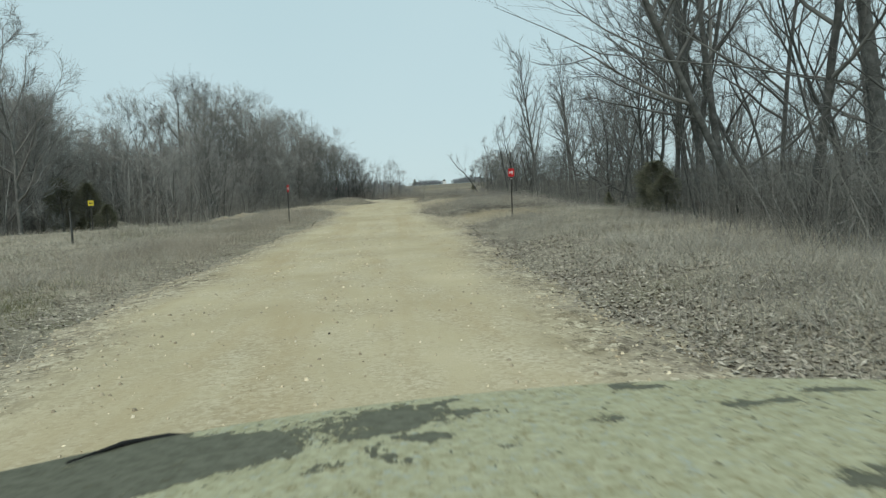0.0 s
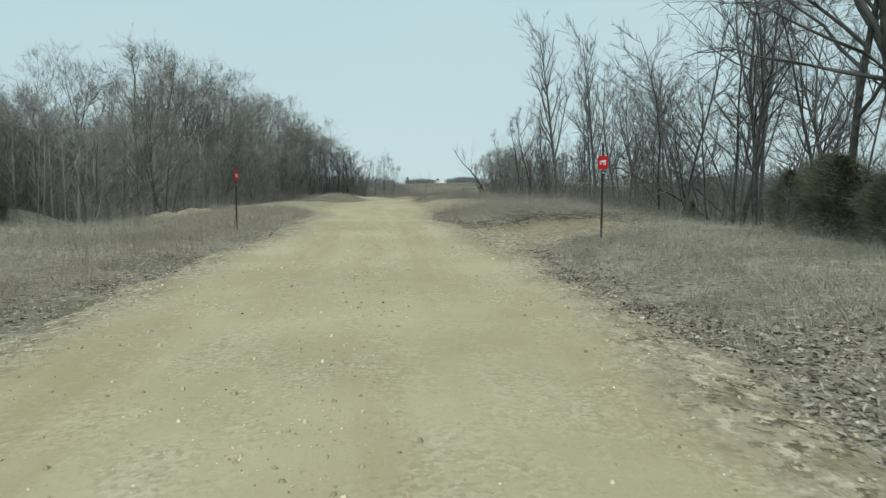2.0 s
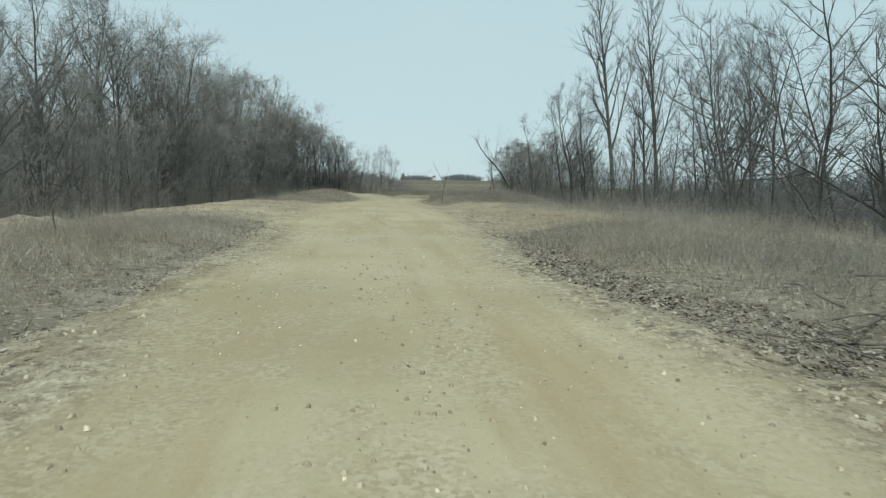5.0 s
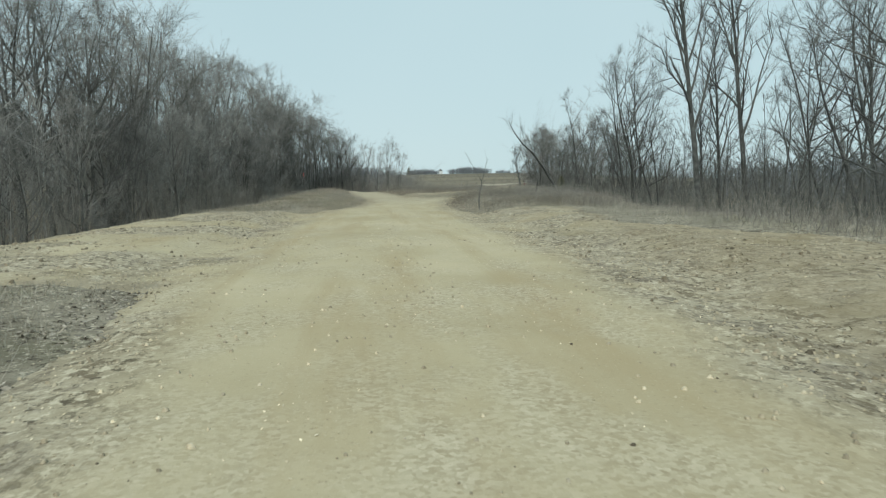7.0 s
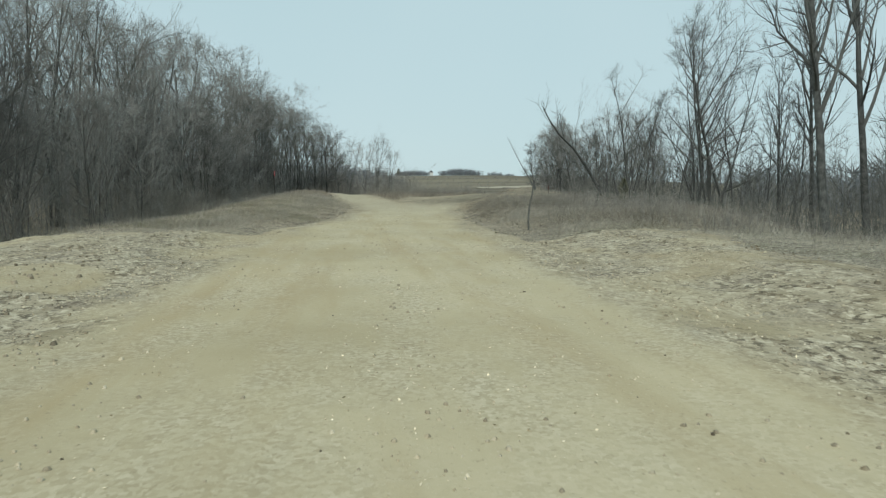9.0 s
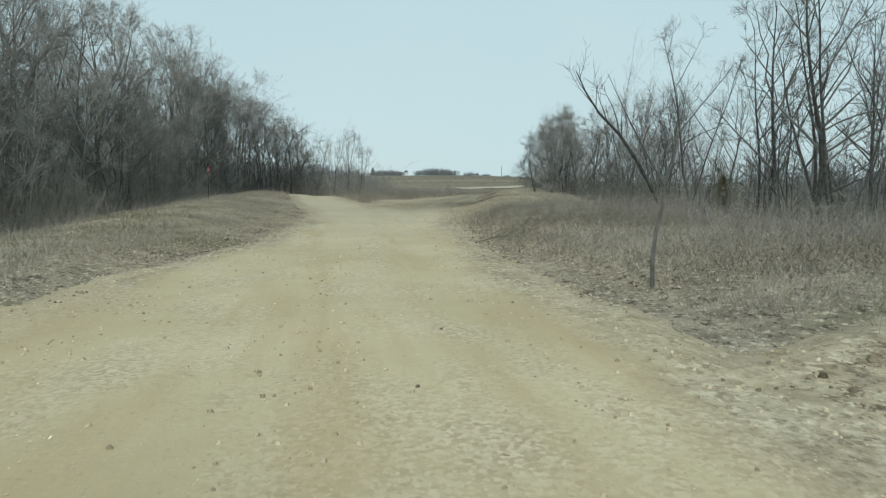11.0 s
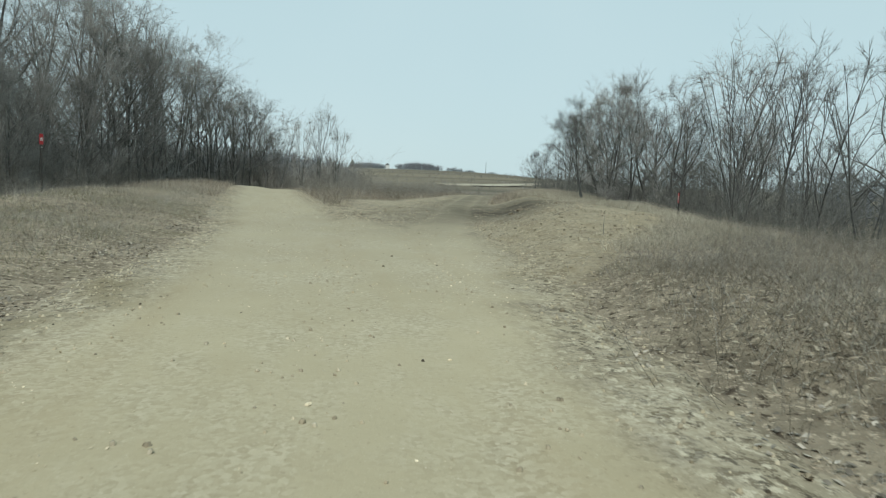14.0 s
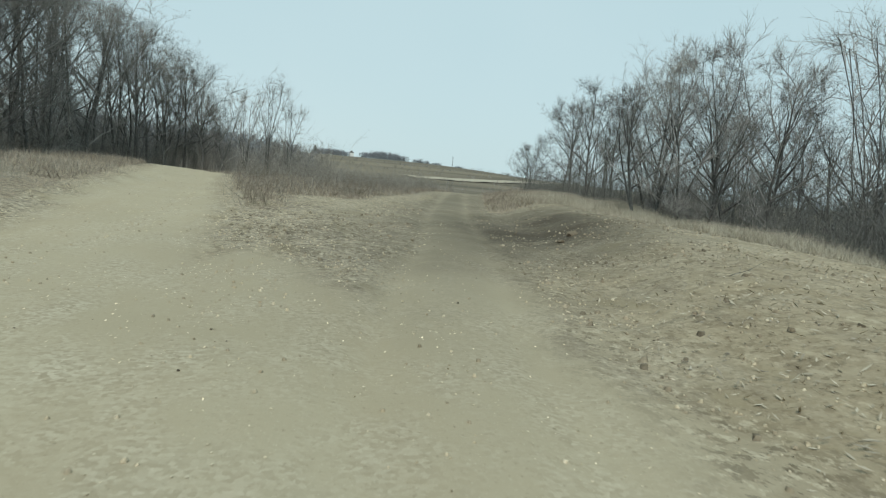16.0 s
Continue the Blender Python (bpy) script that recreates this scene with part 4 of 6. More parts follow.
for _ in range(40):
    s = foot + np.column_stack([np.zeros((n, 2)), rng.uniform(0.08, 0.9, n) * h])
    tri.append(cones(s, s + np.column_stack([rng.normal(0, 0.6, (n, 2)), rng.uniform(0.4, 1.1, n)]) * (h * rng.uniform(0.10, 0.28, n))[:, None], 0.0014 * h))
tagged(new("low_ground_wood", array_mesh("low_ground_wood", np.concatenate(tri), 3, GREY_BRUSH)), "fine grey tangle of bare saplings on low ground", "woods", kind="stuff")
brush("dense_thicket", [(a + float(np.interp(b, (8, 18, 24, 34), (8.6, 9.8, 11.8, 14.2))), b) for a, b in zip(rng.uniform(0.0, 4.0, 190), rng.uniform(9.0, 34.0, 190))], "dense dark thicket of bare stems below the tall trees", GREY_BRUSH, (1.6, 2.9), 14, 6, 0.012)
for y in rng.uniform(112, 200, 520):
    spots.append((float(np.interp(y, (110, 130, 178, 200), (20.5, 23.0, 35.0, 41.0))) + abs(rng.normal(0, 5.0)), y))
brush("low_ground_undergrowth", spots, "grey brown thicket between the tall bare trees", GREY_BRUSH, (1.4, 5.0), 8, 4, 0.009)
y = shade.uniform(108, 142, 260)
x = np.interp(y, (105.5, 110, 113, 125, 140), (15.5, 19.0, 20.8, 23.0, 25.0)) + np.abs(shade.normal(0, 5.5, 260))
brush("bank_brush", np.column_stack([x, y]), "dark grey brush on the low ground behind the bank", GREY_BRUSH, (1.4, 3.4), 12, 7, 0.008, 0.42)
spots = []
for x, y in zip(rng.uniform(2, 26, 1500), rng.uniform(126.5, 184, 1500)):
    inner, outer = float(np.interp(y, FORK_Y, FORK_X) + np.interp(y, FORK_Y, FORK_W)), float(np.interp(y, (127, 128.5, 135.5, 140, 152, 160, 185), (5.4, 7.0, 9.4, 11.0, 16.0, 19.0, 26.0)))
    if inner + 0.3 < x < outer and bare(x, y) < -0.2 and fbm(x, y, 4.0, 67.0) + 0.5 * fbm(x, y, 1.5, 68.0) > -0.12:
        spots.append((x, y))
extra = [(x, y) for x, y in zip(rng.uniform(-45, 16, 420), rng.uniform(198, 240, 420))]
stand = [(x, y) for x, y in zip(rng.uniform(-6, 11.5, 130), rng.uniform(189, 202, 130))]
brush("stand_thicket", stand, "dense brown grey brush round the slender stand", BRUSH, (3.5, 5.8), 12, 5, 0.02)
brush("wood_edge_thicket", extra, "dense grey thicket behind the bend of the road", BRUSH, (3.5, 7.5), 9, 5, 0.026)
brush("fork_scrub", spots[::2], "dry brown scrub on the hump between two tracks", SCRUB, (0.3, 1.3), 11, 6, 0.007, 0.6)
brush("fork_scrub", spots[1::2], "pale grey scrub on the hump between two tracks", BRUSH, (0.3, 1.2), 11, 6, 0.007, 0.6)
brush("fork_bushes", [p for p in spots if p[1] > 143][::3], "tall grey bushes on the hump between two tracks", BRUSH, (0.9, 2.2), 12, 7, 0.008, 0.45)
spots = [(x, y) for x, y in zip(rng.uniform(-60, 130, 800), 176 + 330 * rng.random(800) ** 1.6) if bare(x, y) < -0.5]
brush("field_scrub", spots, "scattered dry scrub over the far fields", BRUSH, (0.5, 1.9), 7, 3, 0.05)


# ---- dry grass ----
def blades(x, y, height, width, flop=0.45):
    n = len(x)
    z = ground_z(x, y) - 0.02
    ang = rng.uniform(0, 2 * math.pi, n)
    side = np.column_stack([np.cos(ang), np.sin(ang), np.zeros(n)]) * (width / 2)[:, None]
    base = np.column_stack([x, y, z])
    tip = base + np.column_stack([rng.normal(0, flop, (n, 2)) * height[:, None], height])
    return np.stack([base - side, base + side, tip], 1).reshape(-1, 3)


def verge(count, near, far, y0, y1, side):
    """Random places beside the road, between two distances from its edge."""
    y = rng.uniform(y0, y1, count)
    d = rng.uniform(near, far, count)
    x = left_edge(y) - d if side < 0 else np.maximum(right_edge(y), np.where(y > 112, np.interp(y, TRACK_Y, TRACK_X) + 2.0, -99)) + d
    return x, y


def sward(name, label, mat, jobs, tall, width, keep_from=-0.04, flop=0.45, patch=0.0):
    tris = []
    for count, near, far, y0, y1, side in jobs:
        x, y = verge(count, near, far, y0, y1, side)
        b = np.maximum(lanes(x, y), lots(x, y)) + 0.34 * fbm(x, y, 1.7, 3.0) + 0.15 * fbm(x, y, 0.45, 5.0)
        ok = (b < keep_from) & (((x + 10.6) / 3.0) ** 2 + ((y - 52.0) / 2.2) ** 2 > 1 + 0.3 * rng.normal(0, 1, count))
        if patch:
            ok &= fbm(x, y, 2.6, 11.0) + rng.normal(0, 0.25, count) > patch - 0.5
        ok &= ~((x > 0) & (y > 84) & (y < 124) & (fbm(x, y, 2.2, 14.0) + rng.normal(0, 0.2, count) < -0.18))
        ok &= fbm(x, y, 1.3, 16.0) + rng.normal(0, 0.22, count) > -0.34
        x, y, b = x[ok], y[ok], b[ok]
        h = (1 + 0.5 * fbm(x, y, 0.8, 17.0)) * (1 - 0.35 * smooth(y, 82, 92)) * rng.uniform(tall[0], tall[1], len(x)) * (0.35 + 0.65 * smooth(-b, 0.1, 1.8)) * (0.75 + 0.45 * fbm(x, y, 3.0, 12.0))
        w = rng.uniform(width[0], width[1], len(x)) * (1 + 0.10 * np.clip(-b, 0, 14))
        tris.append(blades(x, y, np.maximum(h, 0.05), w, flop))
    return tagged(new(name, array_mesh(name, np.concatenate(tris), 3, mat)), label, "grass", kind="stuff")


JOBS = [(150000, 0, 3.5, -4, 135, 1), (100000, 3.5, 9, -4, 150, 1), (30000, 9, 17, -4, 165, 1), (120000, 0, 3.5, -4, 160, -1), (70000, 3.5, 9, -4, 160, -1), (30000, 9, 18, 0, 165, -1)]
sward("dry_grass", "grey brown dead grass and weeds on the verges", GRASS, JOBS, (0.10, 0.44), (0.004, 0.009), flop=0.75)
sward("pale_grass", "pale straw-coloured dead grass on the verges", STRAW, [(n // (5 if e > 0 else 3), a, b, c, d, e) for n, a, b, c, d, e in JOBS] + [(30000, 3.0, 9.0, 105, 165, 1)], (0.12, 0.42), (0.004, 0.009), patch=0.55)
sward("green_grass", "low green grass along the road's edge", GREEN, [(9000, 0, 3.0, -4, 18, -1), (26000, 0.6, 4.5, 2, 13, -1), (60000, 0.3, 8, 83, 122, -1), (8000, 1.0, 8, 30, 60, -1), (9000, 3.0, 9.0, 84, 104, 1)], (0.08, 0.26), (0.005, 0.010), -0.05, patch=0.35)

sward("brown_grass", "reddish brown dead grass on the later verges", BROWN, [(55000, 0, 8.5, 80, 126, 1), (45000, 0, 8.0, 78, 104, 1), (38000, 0, 7, 82, 124, -1)], (0.10, 0.40), (0.004, 0.010), flop=0.85)

# grass of the fork, thin tufts on the bare turn-outs
def strewn(name, label, mat, x, y, ok, tall, width, flop):
    x, y = x[ok], y[ok]
    h = rng.uniform(tall[0], tall[1], len(x)) * (0.75 + 0.45 * fbm(x, y, 2.0, 13.0))
    return tagged(new(name, array_mesh(name, blades(x, y, np.maximum(h, 0.03), rng.uniform(width[0], width[1], len(x)), flop), 3, mat)), label, "grass", kind="stuff")


x, y = rng.uniform(-8, 36, 90000), rng.uniform(130, 200, 90000)
strewn("fork_grass", "brown dead grass between and beyond the tracks", BROWN, x, y, bare(x, y) < -0.1, (0.2, 0.6), (0.02, 0.04), 0.5)
x, y = rng.uniform(-12, 20, 220000), rng.uniform(48, 140, 220000)
thin = fbm(x, y, 2.4, 41.0) + 0.5 * fbm(x, y, 0.8, 42.0) + rng.normal(0, 0.18, len(x))
strewn("tufts", "thin dead tufts scattered over the bare ground", BROWN, x, y, (lots(x, y) > -0.6) & (lanes(x, y) < 0.2) & (thin > 0.24), (0.03, 0.13), (0.008, 0.02), 1.0)
strewn("straw_tufts", "flattened pale straw scattered over the bare ground", STRAW, x, y, (lots(x, y) > -0.6) & (lanes(x, y) < 0.4) & (damp_of(x, y) < 0.35) & (thin < -0.24), (0.02, 0.07), (0.010, 0.026), 2.4)

y = rng.uniform(104, 146, 42000)
x = np.interp(y, (100, 102, 105.5, 110, 113, 125, 140, 150), (7.6, 8.9, 11.6, 15.0, 16.6, 18.4, 20.5, 22.5)) + rng.normal(0.6, 0.9, len(y))
strewn("ridge_grass", "pale straw grass along the crest of the bank", PALE_STRAW, x, y, bare(x, y) < 0.3, (0.2, 0.55), (0.007, 0.016), 0.55)
y = rng.uniform(106, 150, 60000)
x = np.interp(y, (100, 102, 105.5, 110, 113, 125, 140, 150), (7.6, 8.9, 11.6, 15.0, 16.6, 18.4, 20.5, 22.5)) + 1.3 + np.abs(rng.normal(0, 1.9, len(y)))
strewn("ridge_grass", "tall feathery straw grass falling away behind the bank", PALE_STRAW, x, y, (bare(x, y) < 0.0) & (fbm(x, y, 1.6, 71.0) > -0.25), (0.3, 0.8), (0.007, 0.016), 0.4)

# weeds in the low scrub of the verges, in clumps
spots = []
for count, near, far, y0, y1, side in ((1500, 0.7, 8.5, -3, 34, 1), (700, 0.6, 8.0, 36, 52, 1), (900, 0.8, 8.0, 78, 108, 1), (900, 0.5, 7.5, -3, 54, -1), (700, 0.6, 8.0, 82, 165, -1)):
    px, py = verge(count, near, far, y0, y1, side)
    clump = fbm(px, py, 2.4, 61.0) + 0.5 * fbm(px, py, 0.9, 63.0)
    spots += [(a, b) for a, b, c in zip(px, py, clump) if c > 0.03 and bare(a, b) < -0.15]
for y in rng.uniform(48, 128, 260):
    x = float(np.interp(y, (48, 52, 86, 90, 112, 128), (6.5, 10.0, 10.2, 7.6, 15.5, 18.0))) + abs(rng.normal(0, 1.8))
    if bare(x, y) < -0.2:
        spots.append((x, y))
px, py = verge(900, 0.3, 6.5, 77.5, 100, 1)
clump = fbm(px, py, 3.0, 64.0) + 0.4 * fbm(px, py, 0.9, 65.0) + 0.35 * (py < 92)
thick = [(a, b) for a, b, c in zip(px, py, clump) if c > 0.40 and bare(a, b) < -0.15]
brush("verge_brush", thick, "brown twiggy brush along the later verge", SCRUB, (0.2, 0.65), 16, 7, 0.0024, 0.6)
py = shade.uniform(90, 109, 420)
px = np.interp(py, (90, 100, 102, 105.5, 109), (6.8, 7.8, 9.1, 11.8, 14.6)) + shade.uniform(0.2, 6.0, 420)
soft = [(a, b) for a, b, c in zip(px, py, fbm(px, py, 2.0, 74.0)) if c > 0.02 + 0.2 * (b < 96) and bare(a, b) < -0.1]
brush("verge_brush", soft[::2], "brown twiggy brush along the later verge", SCRUB, (0.25, 0.8), 22, 8, 0.0022, 0.55)
brush("brown_weeds", soft[1::2], "soft brown dead weeds before the bank", BROWN, (0.25, 0.7), 20, 7, 0.0022, 0.55)
py = shade.uniform(46, 58, 320)
px = left_edge(py) - shade.uniform(0.4, 6.5, 320)
pale = [(a, b) for a, b, c in zip(px, py, fbm(px, py, 1.8, 76.0)) if c > -0.15 and bare(a, b) < -0.1]
brush("pale_weeds", pale, "soft pale dead weeds before the turn-out", GRASS, (0.2, 0.6), 20, 6, 0.0024, 0.5)
py = shade.uniform(42, 53, 260)
px = right_edge(py) + shade.uniform(0.8, 6.5, 260)
rusty = [(a, b) for a, b, c in zip(px, py, fbm(px, py, 1.8, 77.0)) if c > -0.1 and bare(a, b) < -0.1]
brush("brown_weeds", rusty, "brown dead weeds before the turn-out", BROWN, (0.2, 0.6), 20, 6, 0.0024, 0.5)
px, py = verge(700, 0.25, 3.6, 8, 50, -1)
tall = [(a, b) for a, b, c in zip(px, py, fbm(px, py, 2.2, 66.0)) if c > -0.1 and bare(a, b) < -0.12]
brush("brown_weeds", tall, "brown dead weeds crowding the edge of the road", BROWN, (0.3, 0.8), 14, 5, 0.0028, 0.4)
brush("dead_weeds", spots[::2], "grey brown dead weeds standing in clumps", BRUSH, (0.3, 0.9), 14, 6, 0.003, 0.5)
brush("pale_weeds", spots[1::2], "pale dead weed stalks standing in clumps", GRASS, (0.3, 0.75), 12, 5, 0.0028, 0.45)
spots = []
for y in rng.uniform(50, 96, 260):
    x = float(np.interp(y, (50, 54, 76, 84, 96), (8.5, 10.6, 11.5, 9.5, 11.0))) + abs(rng.normal(0, 2.0))
    if bare(x, y) < -0.2 and fbm(x, y, 3.5, 62.0) > 0.0:
        spots.append((x, y))
brush("lot_edge_scrub", spots, "grey knee-high scrub beside the turn-out", BRUSH, (0.3, 1.2), 14, 5, 0.007)


# ---- litter and stones ----
def flakes(x, y, size, mat, name, label, category, stretch=1.6, rise=0.03):
    n = len(x)
    z = np.maximum(road_height(x, y), ground_z(x, y)) + rng.uniform(0.004, rise, n)
    ang = rng.uniform(0, 2 * math.pi, n)
    u = np.column_stack([np.cos(ang), np.sin(ang), rng.normal(0, 0.35, n)]) * (size * stretch / 2)[:, None]
    v = np.column_stack([-np.sin(ang), np.cos(ang), rng.normal(0, 0.35, n)]) * (size / 2)[:, None]
    p = np.column_stack([x, y, z])
    quad = np.stack([p - u, p - v * 0.8 + u * 0.15, p + u, p + v], 1).reshape(-1, 3)
    return tagged(new(name, array_mesh(name, quad, 4, mat)), label, category, kind="stuff")


x, y = verge(130000, -0.7, 3.4, -4, 50, 1)
b = bare(x, y)
ok = (b < 0.35 - 0.5 * rng.random(len(x))) & (fbm(x, y, 1.3, 21.0) + rng.normal(0, 0.3, len(x)) > -0.12 - 0.2 * smooth(14 - y, 0, 8)) & (rng.random(len(x)) < 1.15 - 0.30 * np.clip(x - right_edge(y), 0, 3.4)) & (y - 20 < 8 * (b > -0.9) * 5)
x2, y2 = verge(30000, -0.35, 0.8, -4, 125, -1)
ok2 = (bare(x2, y2) < 0.25 - 0.4 * rng.random(len(x2))) & (fbm(x2, y2, 1.1, 22.0) > 0.05)
x3, y3 = verge(26000, -0.5, 8.5, 80, 99, 1)
ok3 = (lanes(x3, y3) < 0.3) & (fbm(x3, y3, 1.3, 23.0) + rng.normal(0, 0.2, len(x3)) > -0.05)
lx, ly = np.concatenate([x[ok], x2[ok2], x3[ok3]]), np.concatenate([y[ok], y2[ok2], y3[ok3]])
flakes(lx, ly, 0.016 + 0.044 * rng.random(len(lx)) ** 1.6, LEAF, "leaf_litter", "brown and grey dead leaves along the road's edge", "leaves")

x, y = rng.uniform(-11, 17, 90000), rng.uniform(50, 135, 90000)
ok = (lots(x, y) > -0.3) & (lanes(x, y) < 0.6) & (damp_of(x, y) < 0.35) & (fbm(x, y, 1.6, 24.0) + rng.normal(0, 0.2, len(x)) > 0.05)
flakes(x[ok], y[ok], rng.uniform(0.006, 0.02, ok.sum()), STRAW, "straw_litter", "broken straw and chaff strewn over bare ground", "straw", 4.0)
x4, y4 = np.concatenate([verge(22000, -0.2, 8.5, 78, 118, 1), verge(12000, -0.2, 8.0, 82, 125, -1), verge(16000, 0.0, 6.0, -4, 50, 1), verge(10000, 0.0, 6.0, -4, 54, -1)], 1)
ok4 = (lanes(x4, y4) < 0.2) & (fbm(x4, y4, 1.4, 26.0) + rng.normal(0, 0.2, len(x4)) > 0.0)
flakes(x4[ok4], y4[ok4], rng.uniform(0.008, 0.028, ok4.sum()), STRAW, "straw_litter", "broken pale straw lying on the verges", "straw", 5.0, 0.06)
ok = (lots(x, y) > -0.6) & (lanes(x, y) < 0.4) & (fbm(x, y, 2.2, 25.0) + rng.normal(0, 0.12, len(x)) > 0.30)
flakes(x[ok], y[ok], rng.uniform(0.010, 0.024, ok.sum()), LEAF, "trampled_litter", "dark trampled leaves and dead grass on bare ground", "leaves", 2.5)


x, y = rng.uniform(-6, 12, 120000), rng.uniform(-3, 128, 120000)
across = (x - left_edge(y)) / (right_edge(y) - left_edge(y))
streak = fbm(x, y * 0.18, 0.5, 27.0) + 0.6 * fbm(x, y * 0.5, 1.6, 28.0)
ok = (lanes(x, y) > 0) & (streak + 0.25 * np.exp(-(((across - 0.52) / 0.08) ** 2)) + rng.normal(0, 0.15, len(x)) > 0.28)
flakes(x[ok], y[ok], 0.008 + 0.016 * rng.random(ok.sum()) ** 2, STONE, "gravel_chips", "small pale chips of limestone along the wheel tracks", "gravel", 1.3, 0.008)


def stone_mesh(seed, mat, facets=1):
    g = random.Random(seed)
    bm = bmesh.new()
    bmesh.ops.create_icosphere(bm, subdivisions=facets, radius=1.0)
    flat = g.uniform(0.45, 0.75)
    for v in bm.verts:
        v.co *= g.uniform(0.75, 1.15)
        v.co.z *= flat
    return bm_mesh("stone", bm, mat)


def pebbles(name, x, y, size, mat, label):
    """Many small angular stones, one mesh."""
    n = len(x)
    z = np.maximum(road_height(x, y), ground_z(x, y)) + size * 0.18
    corner = np.array([(1, 0, -0.4), (0, 1, -0.4), (-1, 0, -0.4), (0, -1, -0.4), (0.55, 0.2, 0.55), (-0.2, 0.6, 0.5), (-0.55, -0.25, 0.5), (0.25, -0.6, 0.45)])
    pts = corner[None] * (size[:, None, None] / 2) * rng.uniform(0.65, 1.3, (n, 8, 1))
    ang = rng.uniform(0, 2 * math.pi, n)
    c, s = np.cos(ang)[:, None], np.sin(ang)[:, None]
    pts = np.stack([pts[..., 0] * c - pts[..., 1] * s, pts[..., 0] * s + pts[..., 1] * c, pts[..., 2]], -1)
    pts += np.column_stack([x, y, z])[:, None]
    faces = np.array([(0, 1, 5, 4), (1, 2, 6, 5), (2, 3, 7, 6), (3, 0, 4, 7), (4, 5, 6, 7)])
    me = bpy.data.meshes.new(name)
    me.vertices.add(n * 8)
    me.vertices.foreach_set("co", pts.astype(np.float32).ravel())
    idx = (faces[None] + 8 * np.arange(n)[:, None, None]).reshape(-1).astype(np.int32)
    me.loops.add(len(idx))
    me.loops.foreach_set("vertex_index", idx)
    me.polygons.add(len(idx) // 4)
    me.polygons.foreach_set("loop_start", np.arange(0, len(idx), 4, dtype=np.int32))
    me.materials.append(mat)
    me.update(calc_edges=True)
    return tagged(new(name, me), label, "gravel", kind="stuff")


x, y = rng.uniform(-13, 18, 260000), rng.uniform(-4, 150, 260000)
lane = lanes(x, y)
across = (x - left_edge(y)) / (right_edge(y) - left_edge(y))
strip = np.exp(-(((across - 0.52) / 0.06) ** 2)) + 0.8 * np.exp(-(((across - 0.22) / 0.05) ** 2)) + 0.7 * np.exp(-(((across - 0.80) / 0.05) ** 2)) + 2.0 * np.exp(-((lane - 0.35) / 0.55) ** 2)
odds = (0.05 + 0.55 * strip) * (0.35 + 0.9 * np.clip(fbm(x, y, 2.0, 31.0) + 0.35, 0, 1)) + 0.42 * (lots(x, y) > -0.2) * (lane < 0.7) * (fbm(x, y, 1.3, 32.0) > 0.05)
ok = (bare(x, y) > -0.25) & (rng.random(len(x)) < odds * (1 - 0.9 * smooth(damp_of(x, y), 0.25, 0.5)))
pebbles("gravel", x[ok], y[ok], 0.013 + 0.042 * rng.random(ok.sum()) ** 2.2, STONE, "loose pale limestone gravel on the road")
coarse = np.random.default_rng(141)
x, y = coarse.uniform(-4.5, 4.5, 1500), coarse.uniform(3, 56, 1500)
ok = (lanes(x, y) > 0.15) & (fbm(x, y * 0.4, 0.9, 75.0) + 0.25 * (x < -1.5) + coarse.normal(0, 0.15, 1500) > 0.22)
pebbles("coarse_gravel", x[ok], y[ok], 0.026 + 0.040 * coarse.random(ok.sum()) ** 1.8, STONE, "coarse pale limestone pieces scattered on the road")
x, y = rng.uniform(-6, 12, 700), rng.uniform(-4, 150, 700)
ok = bare(x, y) > 0
pebbles("dark_gravel", x[ok], y[ok], 0.012 + 0.032 * rng.random(ok.sum()) ** 2.5, CLOD, "scattered dark clods of earth on the road")

x, y = rng.uniform(-12, 19, 60000), rng.uniform(28, 134, 60000)
ok = (lots(x, y) > -0.5) & (lanes(x, y) < 0.7) & (fbm(x, y, 1.5, 33.0) + 0.6 * fbm(x, y, 0.6, 34.0) > 0.12) & (rng.random(len(x)) < 0.9)
pebbles("earth_lumps", x[ok], y[ok], 0.02 + 0.085 * rng.random(ok.sum()) ** 3, LUMP, "dry tan lumps of earth over the bare turn-outs")

pale_stones, dark_stones = [stone_mesh(70 + i, STONE) for i in range(5)], [stone_mesh(80 + i, CLOD) for i in range(4)]
placed = [(-1.24, 24.56, 0.055, 0), (0.85, 30.8, 0.03, 1), (-0.03, 31.2, 0.026, 1), (0.3, 33.1, 0.028, 0), (1.78, 33.0, 0.026, 1), (1.1, 62.15, 0.035, 1), (0.1, 60.0, 0.035, 0), (3.16, 68.96, 0.03, 1),
          (5.53, 105.2, 0.035, 1), (3.73, 95.9, 0.035, 0), (6.84, 101.0, 0.03, 1), (7.12, 116.5, 0.03, 1), (-3.0, 17.4, 0.035, 0), (-2.2, 16.0, 0.045, 0), (13.8, 122.0, 0.22, 1), (13.2, 121.4, 0.15, 1)]
while len(placed) < 150:
    x, y = rng.uniform(-5, 10), rng.uniform(4, 128)
    if bare(x, y) > 0.15:
        placed.append((x, y, float(0.010 + 0.020 * rng.random() ** 2), int(rng.random() < 0.08)))
